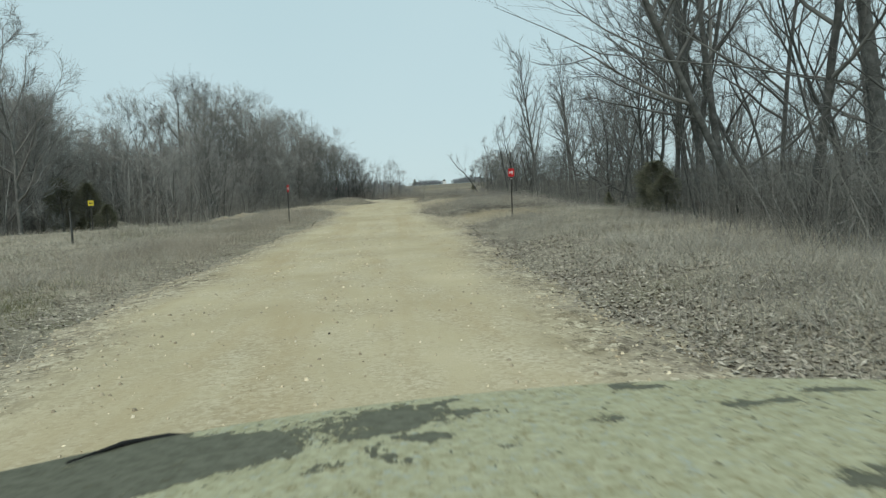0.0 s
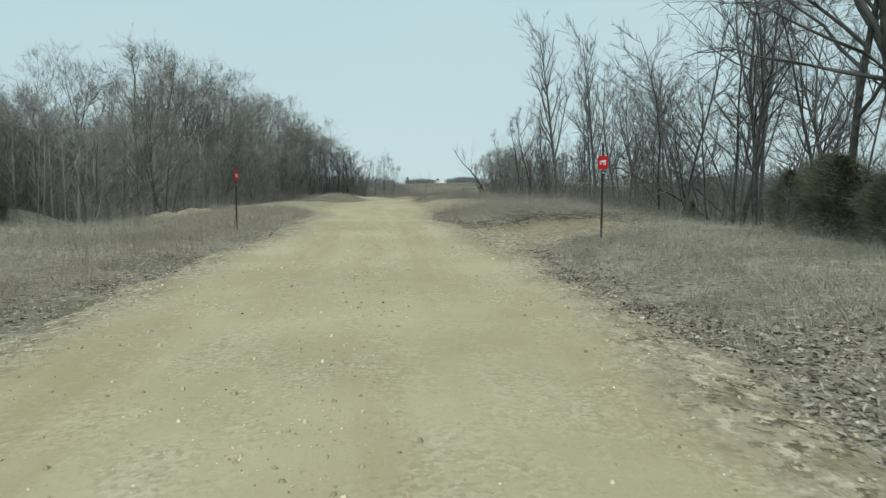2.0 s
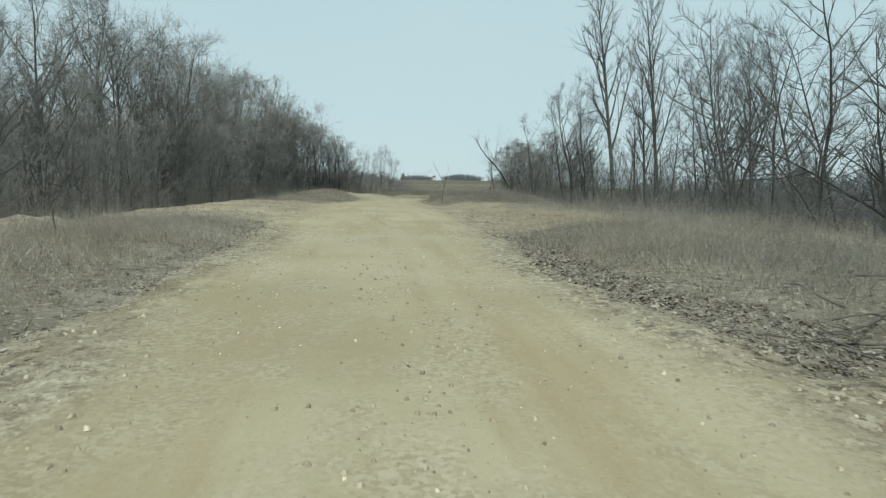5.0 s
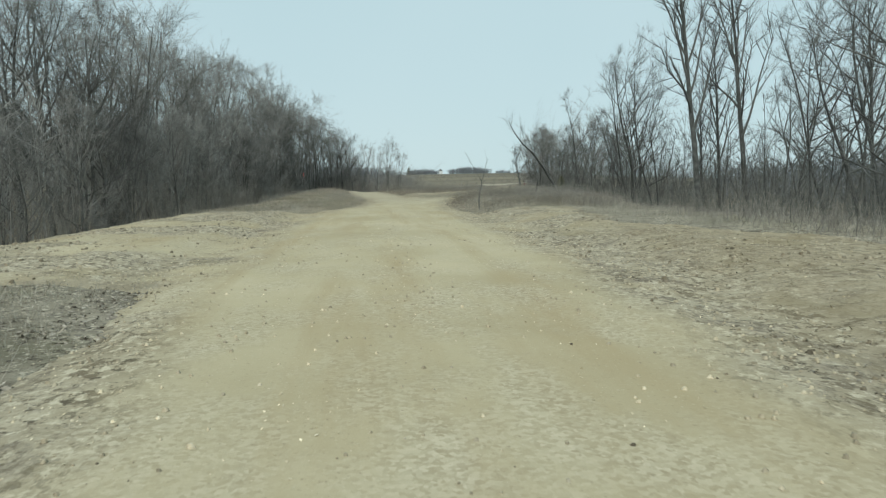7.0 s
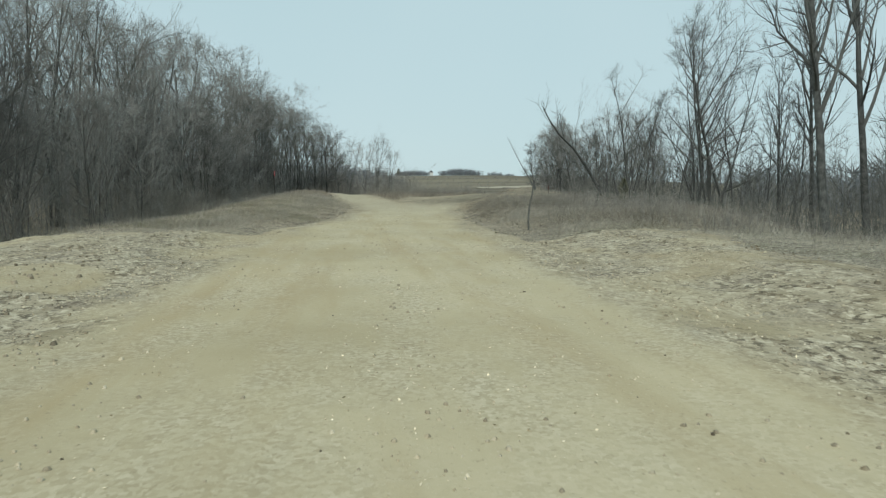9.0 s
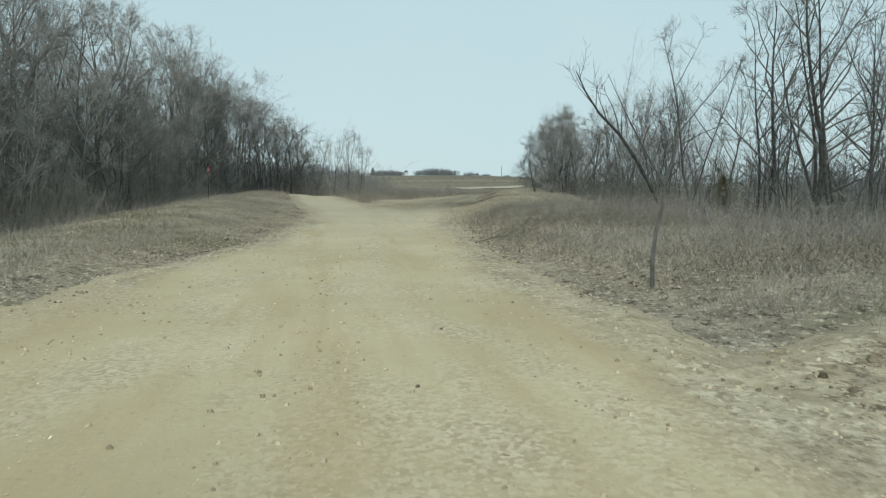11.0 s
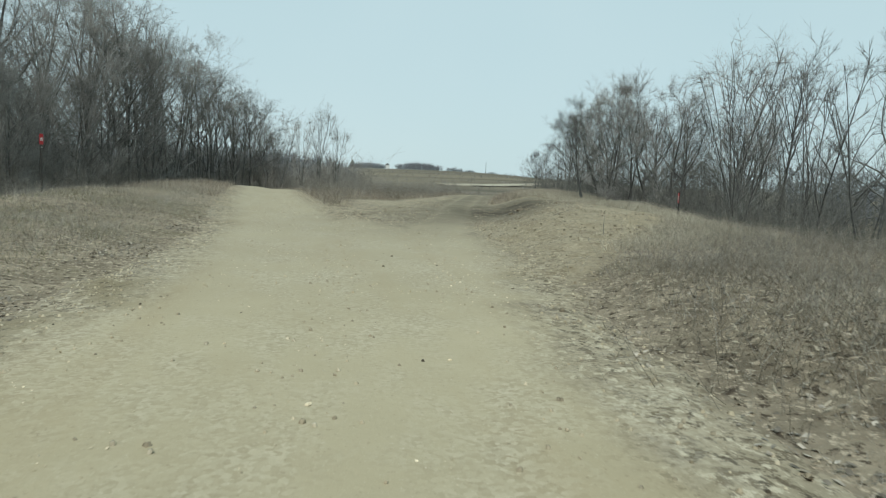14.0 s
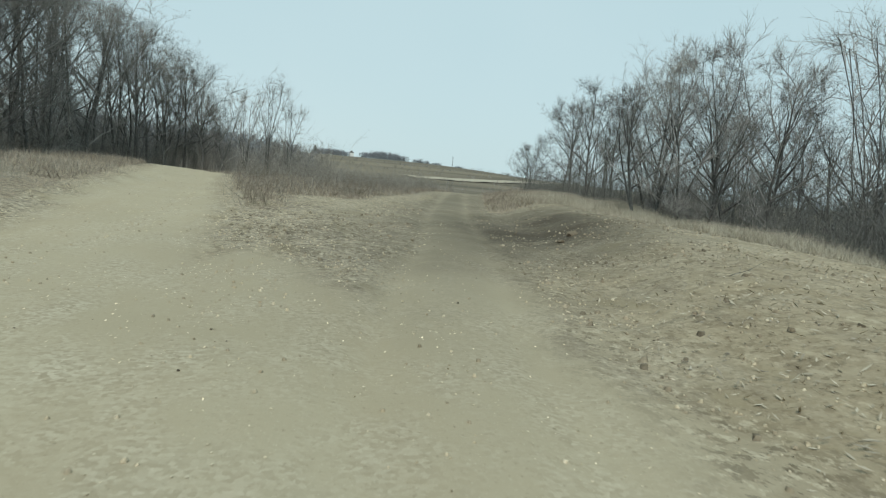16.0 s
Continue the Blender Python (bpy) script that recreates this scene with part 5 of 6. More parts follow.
for x, y, r, dark in placed:
    ob = new("stone", (dark_stones if dark else pale_stones)[int(rng.integers(4))])
    z = float(max(road_height(x, y), ground_z(x, y)))
    ob.matrix_basis = pose(x, y, z + r * 0.2, rng.uniform(-15, 15), rng.uniform(-15, 15), rng.uniform(0, 360)) @ Matrix.Diagonal((r, r * rng.uniform(0.6, 1.0), r * 0.8, 1))
    tagged(ob, "dark earthy lump lying on the gravel road" if dark else "loose pale limestone rock lying on the gravel", "stone", "loose stones", "thing")


# ---- branches on the ground ----
def stick(rnd, start, way, size, r):
    w = Wood()
    pts = wander(rnd, start, way, size, 4, 0.16, 0.0)
    w.tube(pts, [r, r * 0.8, r * 0.6, r * 0.4, 0.002], 5)
    for k in (1, 2, 2, 3, 3):
        d = side_way(rnd, (pts[k + 1] - pts[k]).normalized(), rnd.uniform(0.5, 0.9))
        d.z = abs(d.z) * 0.6
        w.tube(wander(rnd, pts[k], d, size * rnd.uniform(0.15, 0.4), 2, 0.2, 0.0), [r * 0.5, r * 0.3, 0.001], 3)
    return mesh_of("stick", w.v, w.f, DEAD_STICK)


def sticks(name, x, y, length, count, label, spread=0.0):
    """One fallen branch, or a heap of them with each branch a part."""
    rnd = random.Random(int(x * 31 + y * 7))
    z = float(max(road_height(x, y), ground_z(x, y)))
    if count == 1:
        a = rnd.uniform(-0.5, 0.5)
        ob = new(name, stick(rnd, Vector((0, 0, 0.012)), Vector((math.cos(a), math.sin(a), 0)), length, rnd.uniform(0.005, 0.009)))
    else:
        ob = new(name)
        for _ in range(count):
            px, py, a = rnd.gauss(0, spread), rnd.gauss(0, spread * 0.45), rnd.uniform(0, 2 * math.pi)
            start = Vector((px, py, float(max(road_height(x + px, y + py), ground_z(x + px, y + py))) - z + 0.02 + rnd.random() * 0.22))
            part("stick", stick(rnd, start, Vector((math.cos(a), math.sin(a), rnd.uniform(-0.1, 0.2))), length * rnd.uniform(0.4, 1.0), rnd.uniform(0.010, 0.020)), ob)
    ob.location = (x, y, z)
    return tagged(ob, label, "branch", "fallen branches", "thing")


sticks("branch_pile", 6.4, 37.2, 0.9, 95, "heap of dead broken branches beside the turn-out", 1.3)
sticks("branch_pile", 9.2, 37.8, 0.8, 60, "heap of dead broken branches beside the turn-out", 1.1)
for x, y, s in ((6.6, 88.6, 0.9), (5.2, 86.2, 0.8), (8.9, 60.3, 0.9), (-3.6, 31.0, 0.7), (-3.4, 34.5, 0.6), (9.9, 110.0, 0.8), (-2.0, 86.4, 0.7), (-5.4, 58.2, 0.6), (8.2, 91.2, 1.0), (11.0, 66.0, 1.0), (10.6, 95.0, 0.9), (12.4, 99.0, 1.1), (9.4, 97.0, 0.7), (14.6, 111.5, 1.3), (13.0, 109.0, 0.8), (12.2, 113.5, 0.7), (15.6, 118.0, 1.0), (-3.8, 98.0, 0.7)):
    sticks("fallen_branch", x, y, s, 1, "bare fallen branch lying at the road's edge")
bough = new("fallen_branch", stick(random.Random(9), Vector((0, 0, 0.03)), Vector((1, -0.08, 0.03)), 1.1, 0.016))
bough.location = (5.6, 88.8, float(road_height(5.6, 88.8)) + 0.02)
tagged(bough, "long dark fallen branch lying across the verge", "branch", "fallen branches", "thing")
heap_bm = bmesh.new()
bmesh.ops.create_grid(heap_bm, x_segments=44, y_segments=26, size=1.0)
for v in heap_bm.verts:
    px, py = v.co.x * 3.4, v.co.y * 2.0
    lump = 0.75 * math.exp(-((px + 0.9) / 1.1) ** 2 - (py / 0.9) ** 2) + 0.5 * math.exp(-((px - 1.1) / 1.2) ** 2 - (py / 0.8) ** 2)
    v.co = Vector((px, py, lump * (1 + 0.35 * noise.noise(Vector((px * 1.7, py * 1.7, 2.0)))) + 0.07 * noise.noise(Vector((px * 5, py * 5, 5.0))) * min(1, lump * 4) - 0.10 + gz(px - 10.6, py + 52.5) - gz(-10.6, 52.5)))
heap = new("spoil_heap", bm_mesh("spoil_heap", heap_bm, ROAD, True))
heap.location = (-10.6, 52.5, gz(-10.6, 52.5) + 0.04)
tagged(heap, "low heap of pale tan spoil before the wood", "earth heap", kind="thing")
stump = Wood()
stump.tube([Vector((0, 0, -0.1)), Vector((0.02, 0, 0.35)), Vector((0.10, 0.02, 0.75)), Vector((0.13, 0.02, 0.95))], [0.07, 0.055, 0.045, 0.03], 8)
stump_ob = new("broken_stump", mesh_of("broken_stump", stump.v, stump.f, BARK))
stump_ob.location = (11.2, 87.5, gz(11.2, 87.5))
tagged(stump_ob, "broken grey stump standing in the dead grass", "stump", kind="thing")


# ---- trail signs ----
RED = material("red_sign_paint", [(0.42, 0.018, 0.022), (0.52, 0.03, 0.034)], 9, 0.5, 0.05, 60)
WHITE = material("white_sign_paint", [(0.62, 0.62, 0.60), (0.78, 0.78, 0.76)], 14, 0.5, 0)
STEEL = material("dark_post_steel", [(0.028, 0.028, 0.026), (0.06, 0.055, 0.048)], 12, 0.6, 0.2, 60)


def block(bm, x0, x1, y0, y1, z0, z1):
    g = bmesh.ops.create_cube(bm, size=1.0)
    for v in g["verts"]:
        v.co = Vector(((x0 + x1) / 2 + v.co.x * (x1 - x0), (y0 + y1) / 2 + v.co.y * (y1 - y0), (z0 + z1) / 2 + v.co.z * (z1 - z0)))
    return g["verts"]


def ring(bm, x, z, outer, inner, y0, y1, n=14):
    rows = []
    for r, yy in ((outer, y0), (outer, y1), (inner, y1), (inner, y0)):
        rows.append([bm.verts.new((x + r * math.cos(2 * math.pi * k / n), yy, z + r * math.sin(2 * math.pi * k / n))) for k in range(n)])
    for a in range(4):
        for k in range(n):
            bm.faces.new((rows[a][k], rows[a][(k + 1) % n], rows[(a + 1) % 4][(k + 1) % n], rows[(a + 1) % 4][k]))


def trail_sign(x, y, centre, wide, tall, top, turn, lean, label, plate=True, brace=False):
    """A red panel with a white machine on it, on a steel post; heights from the ground."""
    root = new("trail_sign")
    root.matrix_basis = pose(x, y, gz(x, y), 0, lean, turn)
    bm = bmesh.new()
    block(bm, -0.025, 0.025, -0.004, 0.0, -0.3, top)
    block(bm, -0.025, -0.019, 0.0, 0.03, -0.3, top)
    block(bm, 0.019, 0.025, 0.0, 0.03, -0.3, top)
    part("post", bm_mesh("post", bm, STEEL), root, "dark steel channel post")
    bm = bmesh.new()
    vs = block(bm, -wide / 2, wide / 2, -0.010, -0.006, centre - tall / 2, centre + tall / 2)
    bmesh.ops.bevel(bm, geom=[e for e in bm.edges if abs(e.verts[0].co.y - e.verts[1].co.y) > 0.003], offset=0.025, segments=3, affect="EDGES")
    panel = part("panel", bm_mesh("panel", bm, RED), root, "red painted metal panel")
    bm = bmesh.new()
    u = wide
    block(bm, -0.30 * u, 0.22 * u, -0.013, -0.0105, centre + 0.02 * u, centre + 0.16 * u)
    block(bm, 0.00 * u, 0.34 * u, -0.013, -0.0105, centre + 0.17 * u, centre + 0.23 * u)
    block(bm, -0.36 * u, -0.24 * u, -0.013, -0.0105, centre + 0.05 * u, centre + 0.11 * u)
    ring(bm, 0.16 * u, centre - 0.10 * u, 0.15 * u, 0.075 * u, -0.013, -0.0105)
    ring(bm, -0.24 * u, centre - 0.12 * u, 0.09 * u, 0.045 * u, -0.013, -0.0105)
    part("pictogram", bm_mesh("pictogram", bm, WHITE), panel, "white outline of a small tractor")
    if plate:
        z = centre - tall / 2 - 0.10
        bm = bmesh.new()
        block(bm, -0.075, 0.075, -0.010, -0.006, z - 0.055, z + 0.055)
        small = part("small_plate", bm_mesh("small_plate", bm, STEEL), root, "small dark plate")
        bm = bmesh.new()
        for k, (a, b) in enumerate(((-0.055, -0.01), (0.0, 0.05))):
            vs = block(bm, a, b, -0.0125, -0.0105, z - 0.012, z + 0.012)
            bmesh.ops.rotate(bm, verts=vs, cent=((a + b) / 2, 0, z), matrix=Matrix.Rotation(0.6 if k else -0.5, 3, "Y"))
        part("marking", bm_mesh("marking", bm, WHITE), small, "white strokes")
    if brace:
        w = Wood()
        w.tube([Vector((-0.24, 0.02, -0.1)), Vector((-0.02, 0.02, 0.62))], [0.012, 0.010], 5)
        part("brace", mesh_of("brace", w.v, w.f, STEEL), root)
    return tagged(root, label, "sign", "trail signs", "thing")


trail_sign(6.36, 30.3, 2.40 - gz(6.36, 30.3), 0.275, 0.36, 2.90 - gz(6.36, 30.3), 0, 1.0, "red trail sign on a dark steel post in tall grass")
trail_sign(-4.28, 37.0, 2.34 - gz(-4.28, 37.0), 0.27, 0.38, 2.50 - gz(-4.28, 37.0), 70, 1.5, "red trail sign turned aside with a leaning brace", True, True)
trail_sign(-5.5, 118.4, 3.35 - gz(-5.5, 118.4), 0.27, 0.38, 3.50 - gz(-5.5, 118.4), 80, 0.0, "red trail sign standing before the dense wood")
trail_sign(16.8, 113.3, 2.02 - gz(16.8, 113.3), 0.27, 0.36, 2.25 - gz(16.8, 113.3), -112, 5.0, "red trail sign leaning at the grassy ridge")


YELLOW = material("yellow_sign_paint", [(0.50, 0.40, 0.03), (0.62, 0.50, 0.05)], 9, 0.5, 0.05, 60)
marker = new("arrow_sign")
marker.matrix_basis = pose(-13.8, 35.7, gz(-13.8, 35.7), 0, 1.0, 12)
bm = bmesh.new()
block(bm, -0.022, 0.022, 0.0, 0.03, -0.3, 2.22 - gz(-13.8, 35.7))
part("post", bm_mesh("post", bm, STEEL), marker, "thin dark post")
z = 2.10 - gz(-13.8, 35.7)
bm = bmesh.new()
block(bm, -0.13, 0.13, -0.008, -0.004, z - 0.13, z + 0.13)
panel = part("panel", bm_mesh("panel", bm, YELLOW), marker, "small yellow panel")
bm = bmesh.new()
block(bm, -0.02, 0.08, -0.012, -0.0085, z - 0.025, z + 0.025)
tip = [bm.verts.new((px, py, pz)) for py in (-0.012, -0.0085) for px, pz in ((-0.09, z), (-0.02, z + 0.07), (-0.02, z - 0.07))]
for q in ((0, 2, 1), (3, 4, 5), (0, 1, 4, 3), (1, 2, 5, 4), (2, 0, 3, 5)):
    bm.faces.new([tip[i] for i in q])
part("arrow", bm_mesh("arrow", bm, STEEL), panel, "black arrow")
tagged(marker, "small yellow arrow sign on a thin dark post", "sign", "trail signs", "thing")
w = Wood()
w.tube([Vector((0, 0, -0.3)), Vector((0.01, 0, 0.6)), Vector((0.0, 0.01, 1.78 - gz(-11.7, 28.2)))], [0.045, 0.042, 0.038], 8)
marker_post = tagged(new("wooden_post", mesh_of("wooden_post", w.v, w.f, BARK)), "weathered dark wooden post standing in dry grass", "post", kind="thing")
marker_post.location = (-11.7, 28.2, gz(-11.7, 28.2))


# ---- far distance ----
def far_wood(name, x0, x1, y, tall, label, count, seed, deep=1.5):
    """A band of distant bare wood in a haze-tinted colour: many fans of rising limbs in one mesh."""
    g = np.random.default_rng(seed)
    u = g.random(count)
    x, yy = x0 + (x1 - x0) * u, y + g.normal(0, tall * deep, count)
    h = tall * (0.55 + 0.45 * np.sin(np.pi * np.clip(u, 0.04, 0.96)) ** 0.5) * g.uniform(0.45, 1.05, count)
    foot = np.column_stack([x, yy, ground_z(x, yy) - 0.2])
    tri = [cones(foot, foot + np.column_stack([g.normal(0, 0.05, (count, 2)) * h[:, None], h]), 0.02 * h)]
    for _ in range(20):
        f = g.uniform(0.08, 0.75, count)
        s = foot + np.column_stack([np.zeros((count, 2)), f * h])
        reach = h * g.uniform(0.15, 0.4, count)
        way = np.column_stack([g.normal(0, 0.75, (count, 2)), g.uniform(0.3, 1.1, count)])
        tri.append(cones(s, s + way * reach[:, None], 0.018 * h))
    # the haze is in this material's colour, there is no mist
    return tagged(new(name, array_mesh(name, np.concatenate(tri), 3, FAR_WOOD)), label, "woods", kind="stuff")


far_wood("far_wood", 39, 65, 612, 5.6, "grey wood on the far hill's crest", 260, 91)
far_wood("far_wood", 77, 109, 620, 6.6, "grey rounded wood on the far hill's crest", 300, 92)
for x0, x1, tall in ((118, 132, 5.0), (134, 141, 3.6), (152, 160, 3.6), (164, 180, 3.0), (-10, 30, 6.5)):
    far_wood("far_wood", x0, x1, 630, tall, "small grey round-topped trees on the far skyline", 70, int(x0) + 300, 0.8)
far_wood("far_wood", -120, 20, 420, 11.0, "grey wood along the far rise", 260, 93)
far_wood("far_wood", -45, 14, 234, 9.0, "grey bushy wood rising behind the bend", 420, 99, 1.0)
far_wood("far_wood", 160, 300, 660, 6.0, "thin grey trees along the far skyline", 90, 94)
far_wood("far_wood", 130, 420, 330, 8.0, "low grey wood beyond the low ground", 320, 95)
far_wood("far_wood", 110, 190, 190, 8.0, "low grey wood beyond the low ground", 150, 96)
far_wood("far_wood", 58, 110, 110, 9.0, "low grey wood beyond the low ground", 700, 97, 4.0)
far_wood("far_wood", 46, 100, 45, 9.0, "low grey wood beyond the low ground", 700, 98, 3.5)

g = np.random.default_rng(77)
n = 450
y = g.uniform(25, 205, n)
x = np.interp(y, (0, 45, 180, 205), (-44, -34, -32, -24)) - g.uniform(0, 26, n)
foot = np.column_stack([x, y, ground_z(x, y) - 0.2])
h = g.uniform(8, 12.5, n) * np.interp(y, (20, 60, 100, 205), (0.5, 0.7, 1.0, 1.0))
tri = [cones(foot, foot + np.column_stack([g.normal(0, 0.05, (n, 2)) * h[:, None], h]), 0.012 * h)]
for _ in range(40):
    s = foot + np.column_stack([np.zeros((n, 2)), g.uniform(0.1, 0.85, n) * h])
    tri.append(cones(s, s + np.column_stack([g.normal(0, 0.7, (n, 2)), g.uniform(0.3, 1.1, n)]) * (h * g.uniform(0.12, 0.32, n))[:, None], 0.0035 * h))
n = 800
y = g.uniform(22, 203, n)
x = wood_edge(y) - 1.5 - g.uniform(0, 20, n) * np.interp(y, (140, 180), (1.0, 0.5))
foot = np.column_stack([x, y, ground_z(x, y) - 0.2])
h = g.uniform(6.5, 12.5, n) * np.interp(y, (20, 45, 75, 95, 160, 203), (0.66, 0.56, 0.72, 0.95, 0.98, 0.52))
tri.append(cones(foot, foot + np.column_stack([g.normal(0, 0.05, (n, 2)) * h[:, None], h]), 0.005 * h))
for _ in range(44):
    s = foot + np.column_stack([np.zeros((n, 2)), g.uniform(0.15, 0.9, n) * h])
    tri.append(cones(s, s + np.column_stack([g.normal(0, 0.6, (n, 2)), g.uniform(0.4, 1.1, n)]) * (h * g.uniform(0.10, 0.28, n))[:, None], 0.0025 * h))
tagged(new("slope_wood", array_mesh("slope_wood", np.concatenate(tri), 3, TWIG)), "deep grey bare wood on the slope", "woods", kind="stuff")

far_fir = copy_thing(cedar_kind, pose(40.5, 600, gz(40.5, 600)) @ Matrix.Diagonal((*(2.0 / v for v in cedar_kind.scale), 1)))
tagged(far_fir, "dark evergreen standing alone on the far hill", "tree")
pole = Wood()
pole.tube([Vector((0, 0, -0.5)), Vector((0, 0, 6)), Vector((0.05, 0, 12))], [0.22, 0.18, 0.14], 8)
pole_ob = tagged(new("utility_pole", mesh_of("utility_pole", pole.v, pole.f, BARK)), "grey wooden utility pole on the far skyline", "pole", kind="thing")
pole_ob.location = (160, 666, gz(160, 666))
HOUSE = material("white_siding", [(0.60, 0.60, 0.58), (0.75, 0.75, 0.73)], 2, 0.7, 0.1)
ROOF = material("grey_roofing", [(0.10, 0.10, 0.10), (0.16, 0.155, 0.15)], 2, 0.9, 0.2)
farm = new("farm_building")
farm.location = (67.0, 606, gz(67.0, 606) - 0.2)
farm.scale = (0.55, 0.6, 0.85)
bm = bmesh.new()
block(bm, -2.6, 2.6, -4, 4, 0, 3.4)
part("wall", bm_mesh("wall", bm, HOUSE), farm, "white painted siding")
bm = bmesh.new()
a = [bm.verts.new(p) for p in ((-3, -4.3, 3.3), (3, -4.3, 3.3), (0, -4.3, 5.2), (-3, 4.3, 3.3), (3, 4.3, 3.3), (0, 4.3, 5.2))]
for q in ((0, 1, 2), (5, 4, 3), (0, 2, 5, 3), (2, 1, 4, 5), (1, 0, 3, 4)):
    bm.faces.new([a[i] for i in q])
part("roof", bm_mesh("roof", bm, ROOF), farm, "grey pitched roof")
tagged(farm, "small white farm building on the far hill", "building", kind="thing")

xs = np.linspace(0, 1, 60)
strip_v, strip_f = [], []
for k, s in enumerate(xs):
    cx, cy = 46 + 95 * s, 300 + 95 * s**1.4
    for d in (-3.5, 0.0, 3.5):
        strip_v.append((cx - 0.4 * d, cy + d * 1.6, gz(cx - 0.4 * d, cy + d * 1.6) + 0.25))
    if k:
        a = 3 * k
        strip_f += [(a - 3, a - 2, a + 1, a), (a - 2, a - 1, a + 2, a + 1)]
tagged(new("path", mesh_of("path", strip_v, strip_f, STRAW)), "pale grassy track crossing the far field", "path", kind="structure")

WATER = bpy.data.materials.new("still_water")
WATER.use_nodes = True
wb = WATER.node_tree.nodes["Principled BSDF"]
wb.inputs["Base Color"].default_value, wb.inputs["Roughness"].default_value, wb.inputs["IOR"].default_value = (0.05, 0.06, 0.06, 1), 0.06, 1.33
pond = new("water", grid_sheet("water", np.arange(26, 62, 2.0), np.arange(40, 128, 2.0), lambda x, y: np.full(x.shape, -2.75), WATER))
tagged(pond, "still grey water lying among the bare trees", "water", kind="structure")


# ---- the parked vehicle's front end, over which the camera sets off ----
def paint_material():
    """Pale dusty green paint, blotched, with grey mud dried across one side and small dark splashes."""
    m = bpy.data.materials.new("dusty_green_paint")
    m.use_nodes = True
    n, l = m.node_tree.nodes, m.node_tree.links
    bsdf = n["Principled BSDF"]
    bsdf.inputs["Roughness"].default_value = 0.75
    bsdf.inputs["Specular IOR Level"].default_value = 0.2
    co = n.new("ShaderNodeTexCoord").outputs["Object"]
    base = blend(n, l, (0.275, 0.262, 0.155), (0.405, 0.385, 0.255), steps(n, l, noise_node(n, l, co, 34, 7, None, 0.7), 0.35, 0.65))
    base = blend(n, l, base, (0.235, 0.205, 0.11), steps(n, l, noise_node(n, l, co, 38, 7, (1.0, 0.8, 1.0), 0.75), 0.53, 0.62))
    base = blend(n, l, base, (0.315, 0.335, 0.285), steps(n, l, noise_node(n, l, co, 42, 7, (1.0, 0.8, 1.0), 0.7), 0.54, 0.68))
    mud = n.new("ShaderNodeAttribute")
    mud.attribute_name = "mud"
    total = n.new("ShaderNodeMath")
    total.operation = "ADD"
    l.new(mud.outputs["Fac"], total.inputs[0])
    wob = n.new("ShaderNodeMath")
    wob.operation = "MULTIPLY_ADD"
    wob.inputs[1].default_value, wob.inputs[2].default_value = 3.0, -1.5
    l.new(noise_node(n, l, co, 30, 8, (1.0, 0.7, 1.0), 0.75), wob.inputs[0])
    l.new(wob.outputs[0], total.inputs[1])
    grime = blend(n, l, (0.078, 0.077, 0.052), (0.135, 0.132, 0.096), steps(n, l, noise_node(n, l, co, 30, 6, None, 0.7), 0.35, 0.65))
    colour = blend(n, l, base, (0.085, 0.078, 0.048), steps(n, l, total.outputs[0], 0.44, 0.50))
    colour = blend(n, l, colour, grime, steps(n, l, total.outputs[0], 0.54, 0.72))
    colour = blend(n, l, colour, (0.07, 0.066, 0.036), steps(n, l, noise_node(n, l, co, 34, 6, (1.0, 0.6, 1.0)), 0.65, 0.68))
    l.new(colour, bsdf.inputs["Base Color"])
    b = n.new("ShaderNodeBump")
    b.inputs["Strength"].default_value, b.inputs["Distance"].default_value = 0.25, 0.004
    l.new(noise_node(n, l, co, 60, 5), b.inputs["Height"])
    l.new(b.outputs["Normal"], bsdf.inputs["Normal"])
    return m


PAINT = paint_material()
RUBBER = material("black_rubber", [(0.012, 0.012, 0.012), (0.03, 0.03, 0.028)], 20, 0.8, 0.3, 60)
car = new("vehicle_front")
CX = 0.32


def hood_z(x, y):
    s = np.abs(x - CX) / 1.18
    return 1.19 - 0.055 * s**2.2 - 0.10 * smooth(s, 0.98, 1.2) - 0.06 * ((y - 0.5) / 1.3) ** 2 - 0.28 * smooth(y + 0.15 * s**2, 1.62, 1.92) ** 1.5


def smear(x, y, a, b, r):
    """1 along the line from a to b, falling off over r."""
    dx, dy = b[0] - a[0], b[1] - a[1]
    u = np.clip(((x - a[0]) * dx + (y - a[1]) * dy) / (dx * dx + dy * dy), 0, 1)
    return np.exp(-(((x - a[0] - u * dx) ** 2 + 0.3 * (y - a[1] - u * dy) ** 2) / r**2))


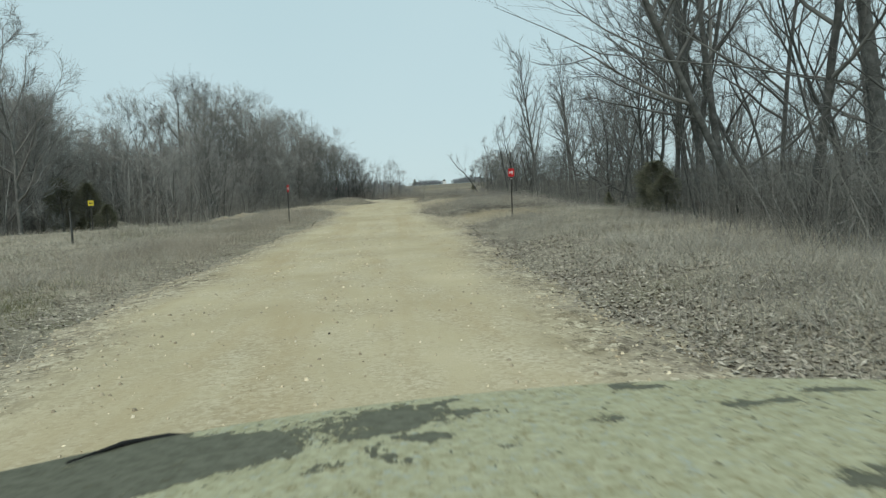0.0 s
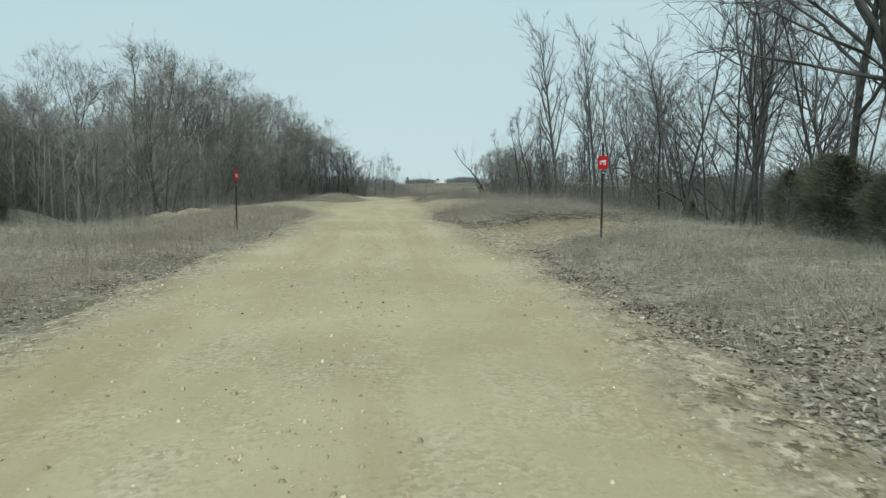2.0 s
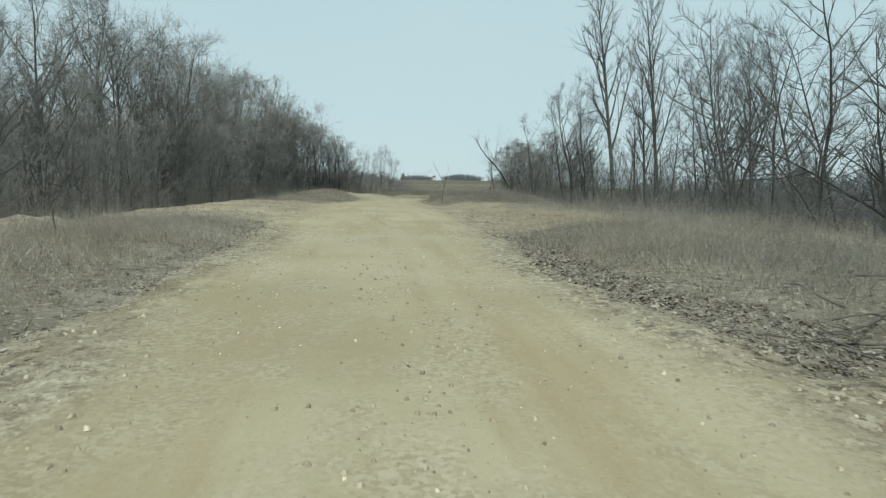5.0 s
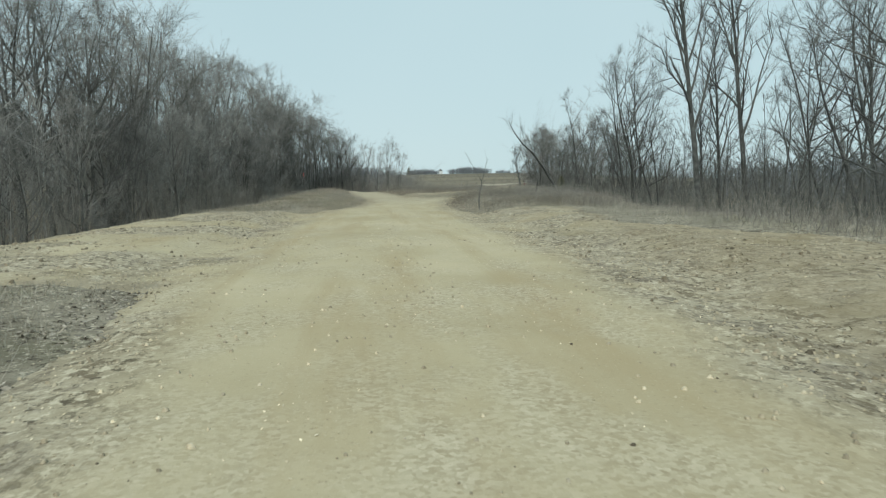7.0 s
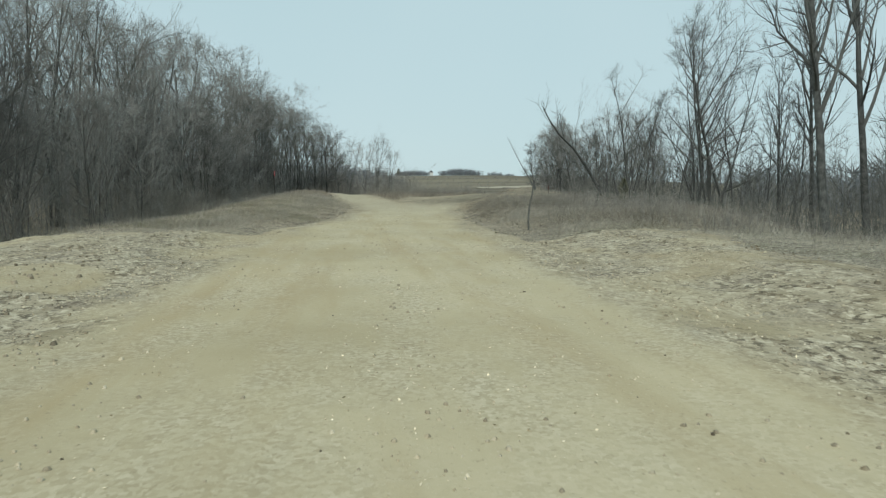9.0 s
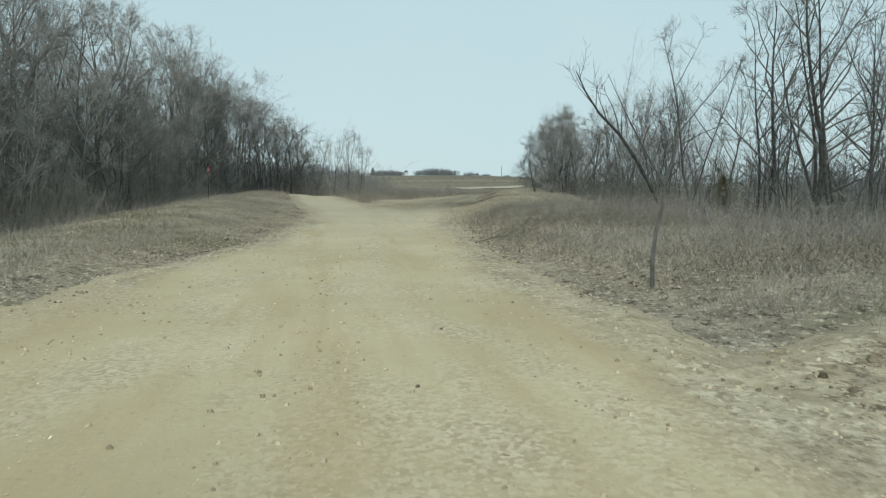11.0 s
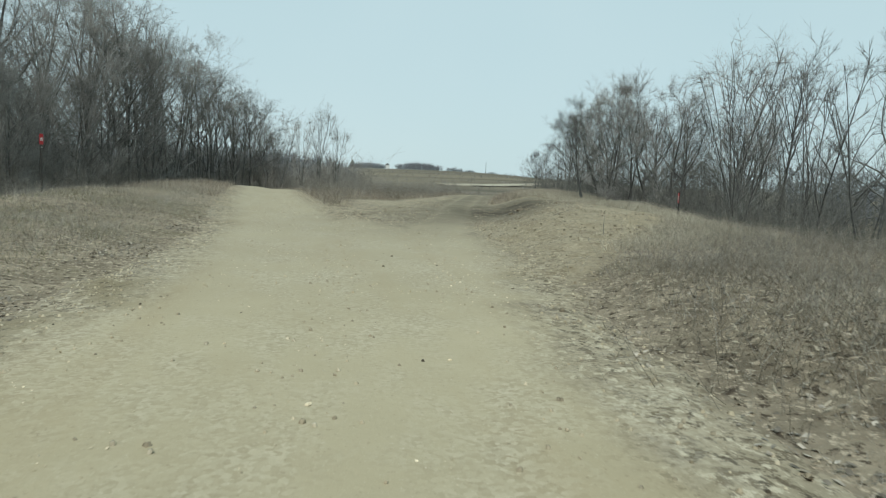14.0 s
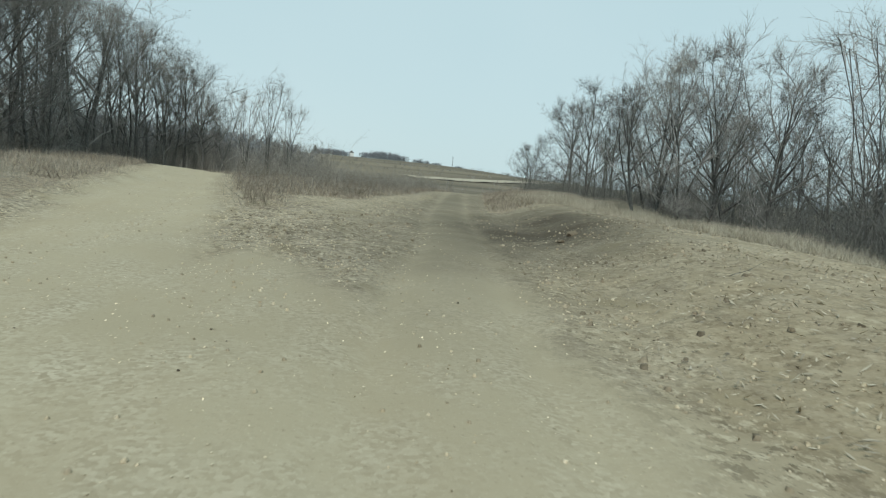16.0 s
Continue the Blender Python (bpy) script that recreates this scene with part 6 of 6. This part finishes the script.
def hood_mud(x, y):
    main = (1 - smooth(x, -0.23, -0.11)) * smooth(y - 1.297 - 0.42 * (x + 0.155), -0.05, 0.05) * (1 - smooth(y - 1.53 + 0.75 * np.clip(x + 0.36, 0, 1), -0.03, 0.05) * smooth(x, -0.50, -0.38))
    streaks = sum(smear(x, y, a, b, r) for a, b, r in (
        ((-0.25, 1.455), (0.05, 1.50), 0.055), ((0.0, 1.50), (0.14, 1.475), 0.045), ((-0.08, 1.365), (0.05, 1.405), 0.022), ((0.10, 1.56), (0.19, 1.60), 0.014), ((0.17, 1.475), (0.25, 1.46), 0.012),
        ((0.57, 1.585), (0.68, 1.575), 0.016), ((0.58, 1.62), (0.63, 1.63), 0.010), ((0.02, 1.325), (0.10, 1.312), 0.013), ((0.08, 1.312), (0.115, 1.312), 0.022), ((-0.03, 1.28), (-0.02, 1.285), 0.018),
        ((0.015, 1.185), (0.035, 1.185), 0.018), ((-0.14, 1.195), (-0.09, 1.215), 0.016), ((0.445, 1.33), (0.48, 1.33), 0.022), ((0.22, 1.21), (0.25, 1.205), 0.012), ((-0.02, 1.235), (0.01, 1.22), 0.012),
        ((0.70, 0.92), (0.80, 0.94), 0.026), ((0.74, 1.36), (0.90, 1.38), 0.014), ((1.0, 1.46), (1.12, 1.45), 0.014)))
    return np.clip(0.95 * main + 0.62 * streaks + 0.16 * smooth(x, 0.35, 0.9), 0, 1)


hx, hy = np.linspace(CX - 1.25, CX + 1.25, 260), np.linspace(0.52, 1.90, 150)
part("hood", grid_sheet("hood", hx, hy, hood_z, PAINT, attributes=[("mud", hood_mud)]), car, "pale dusty green hood with dried grey mud")
w = Wood()
w.tube([Vector((a, b, float(hood_z(np.array(a), np.array(b))) + 0.006)) for a, b in ((-0.66, 1.46), (-0.58, 1.55), (-0.50, 1.61), (-0.42, 1.66))], [0.003, 0.007, 0.006, 0.002], 6)
part("seal", mesh_of("seal", w.v, w.f, RUBBER), car, "torn black edge seal")
bm = bmesh.new()
block(bm, CX - 1.12, CX + 1.12, 0.54, 1.72, 0.42, 0.86)
bmesh.ops.bevel(bm, geom=list(bm.edges), offset=0.10, segments=4, affect="EDGES")
part("body", bm_mesh("body", bm, PAINT), car)
for sx in (CX - 1.10, CX + 0.88):
    bm = bmesh.new()
    block(bm, sx, sx + 0.22, 0.54, 1.70, 0.55, 1.0)
    bmesh.ops.bevel(bm, geom=list(bm.edges), offset=0.05, segments=3, affect="EDGES")
    part("fender", bm_mesh("fender", bm, PAINT), car)
for sx in (CX - 0.98, CX + 0.98):
    bm = bmesh.new()
    bmesh.ops.create_cone(bm, cap_ends=True, segments=28, radius1=0.36, radius2=0.36, depth=0.24, matrix=Matrix.Translation((sx, 1.15, 0.36)) @ Matrix.Rotation(math.pi / 2, 4, "Y"))
    bmesh.ops.bevel(bm, geom=[e for e in bm.edges if len(e.link_faces) == 2 and max(len(f.verts) for f in e.link_faces) > 4], offset=0.05, segments=3, affect="EDGES")
    wheel = part("wheel", bm_mesh("wheel", bm, RUBBER), car, "black rubber tyre")
    bm = bmesh.new()
    bmesh.ops.create_cone(bm, cap_ends=True, segments=24, radius1=0.22, radius2=0.20, depth=0.25, matrix=Matrix.Translation((sx, 1.15, 0.36)) @ Matrix.Rotation(math.pi / 2, 4, "Y"))
    part("rim", bm_mesh("rim", bm, STEEL), wheel)
w = Wood()
w.tube([Vector((-0.55, 0.56, 1.165)), Vector((-0.2, 0.575, 1.195)), Vector((0.15, 0.58, 1.21))], [0.010, 0.012, 0.010], 6)
part("wiper", mesh_of("wiper", w.v, w.f, RUBBER), car, "black wiper arm")
tagged(car, "front of a parked vehicle with a muddy pale green hood", "vehicle", kind="thing")
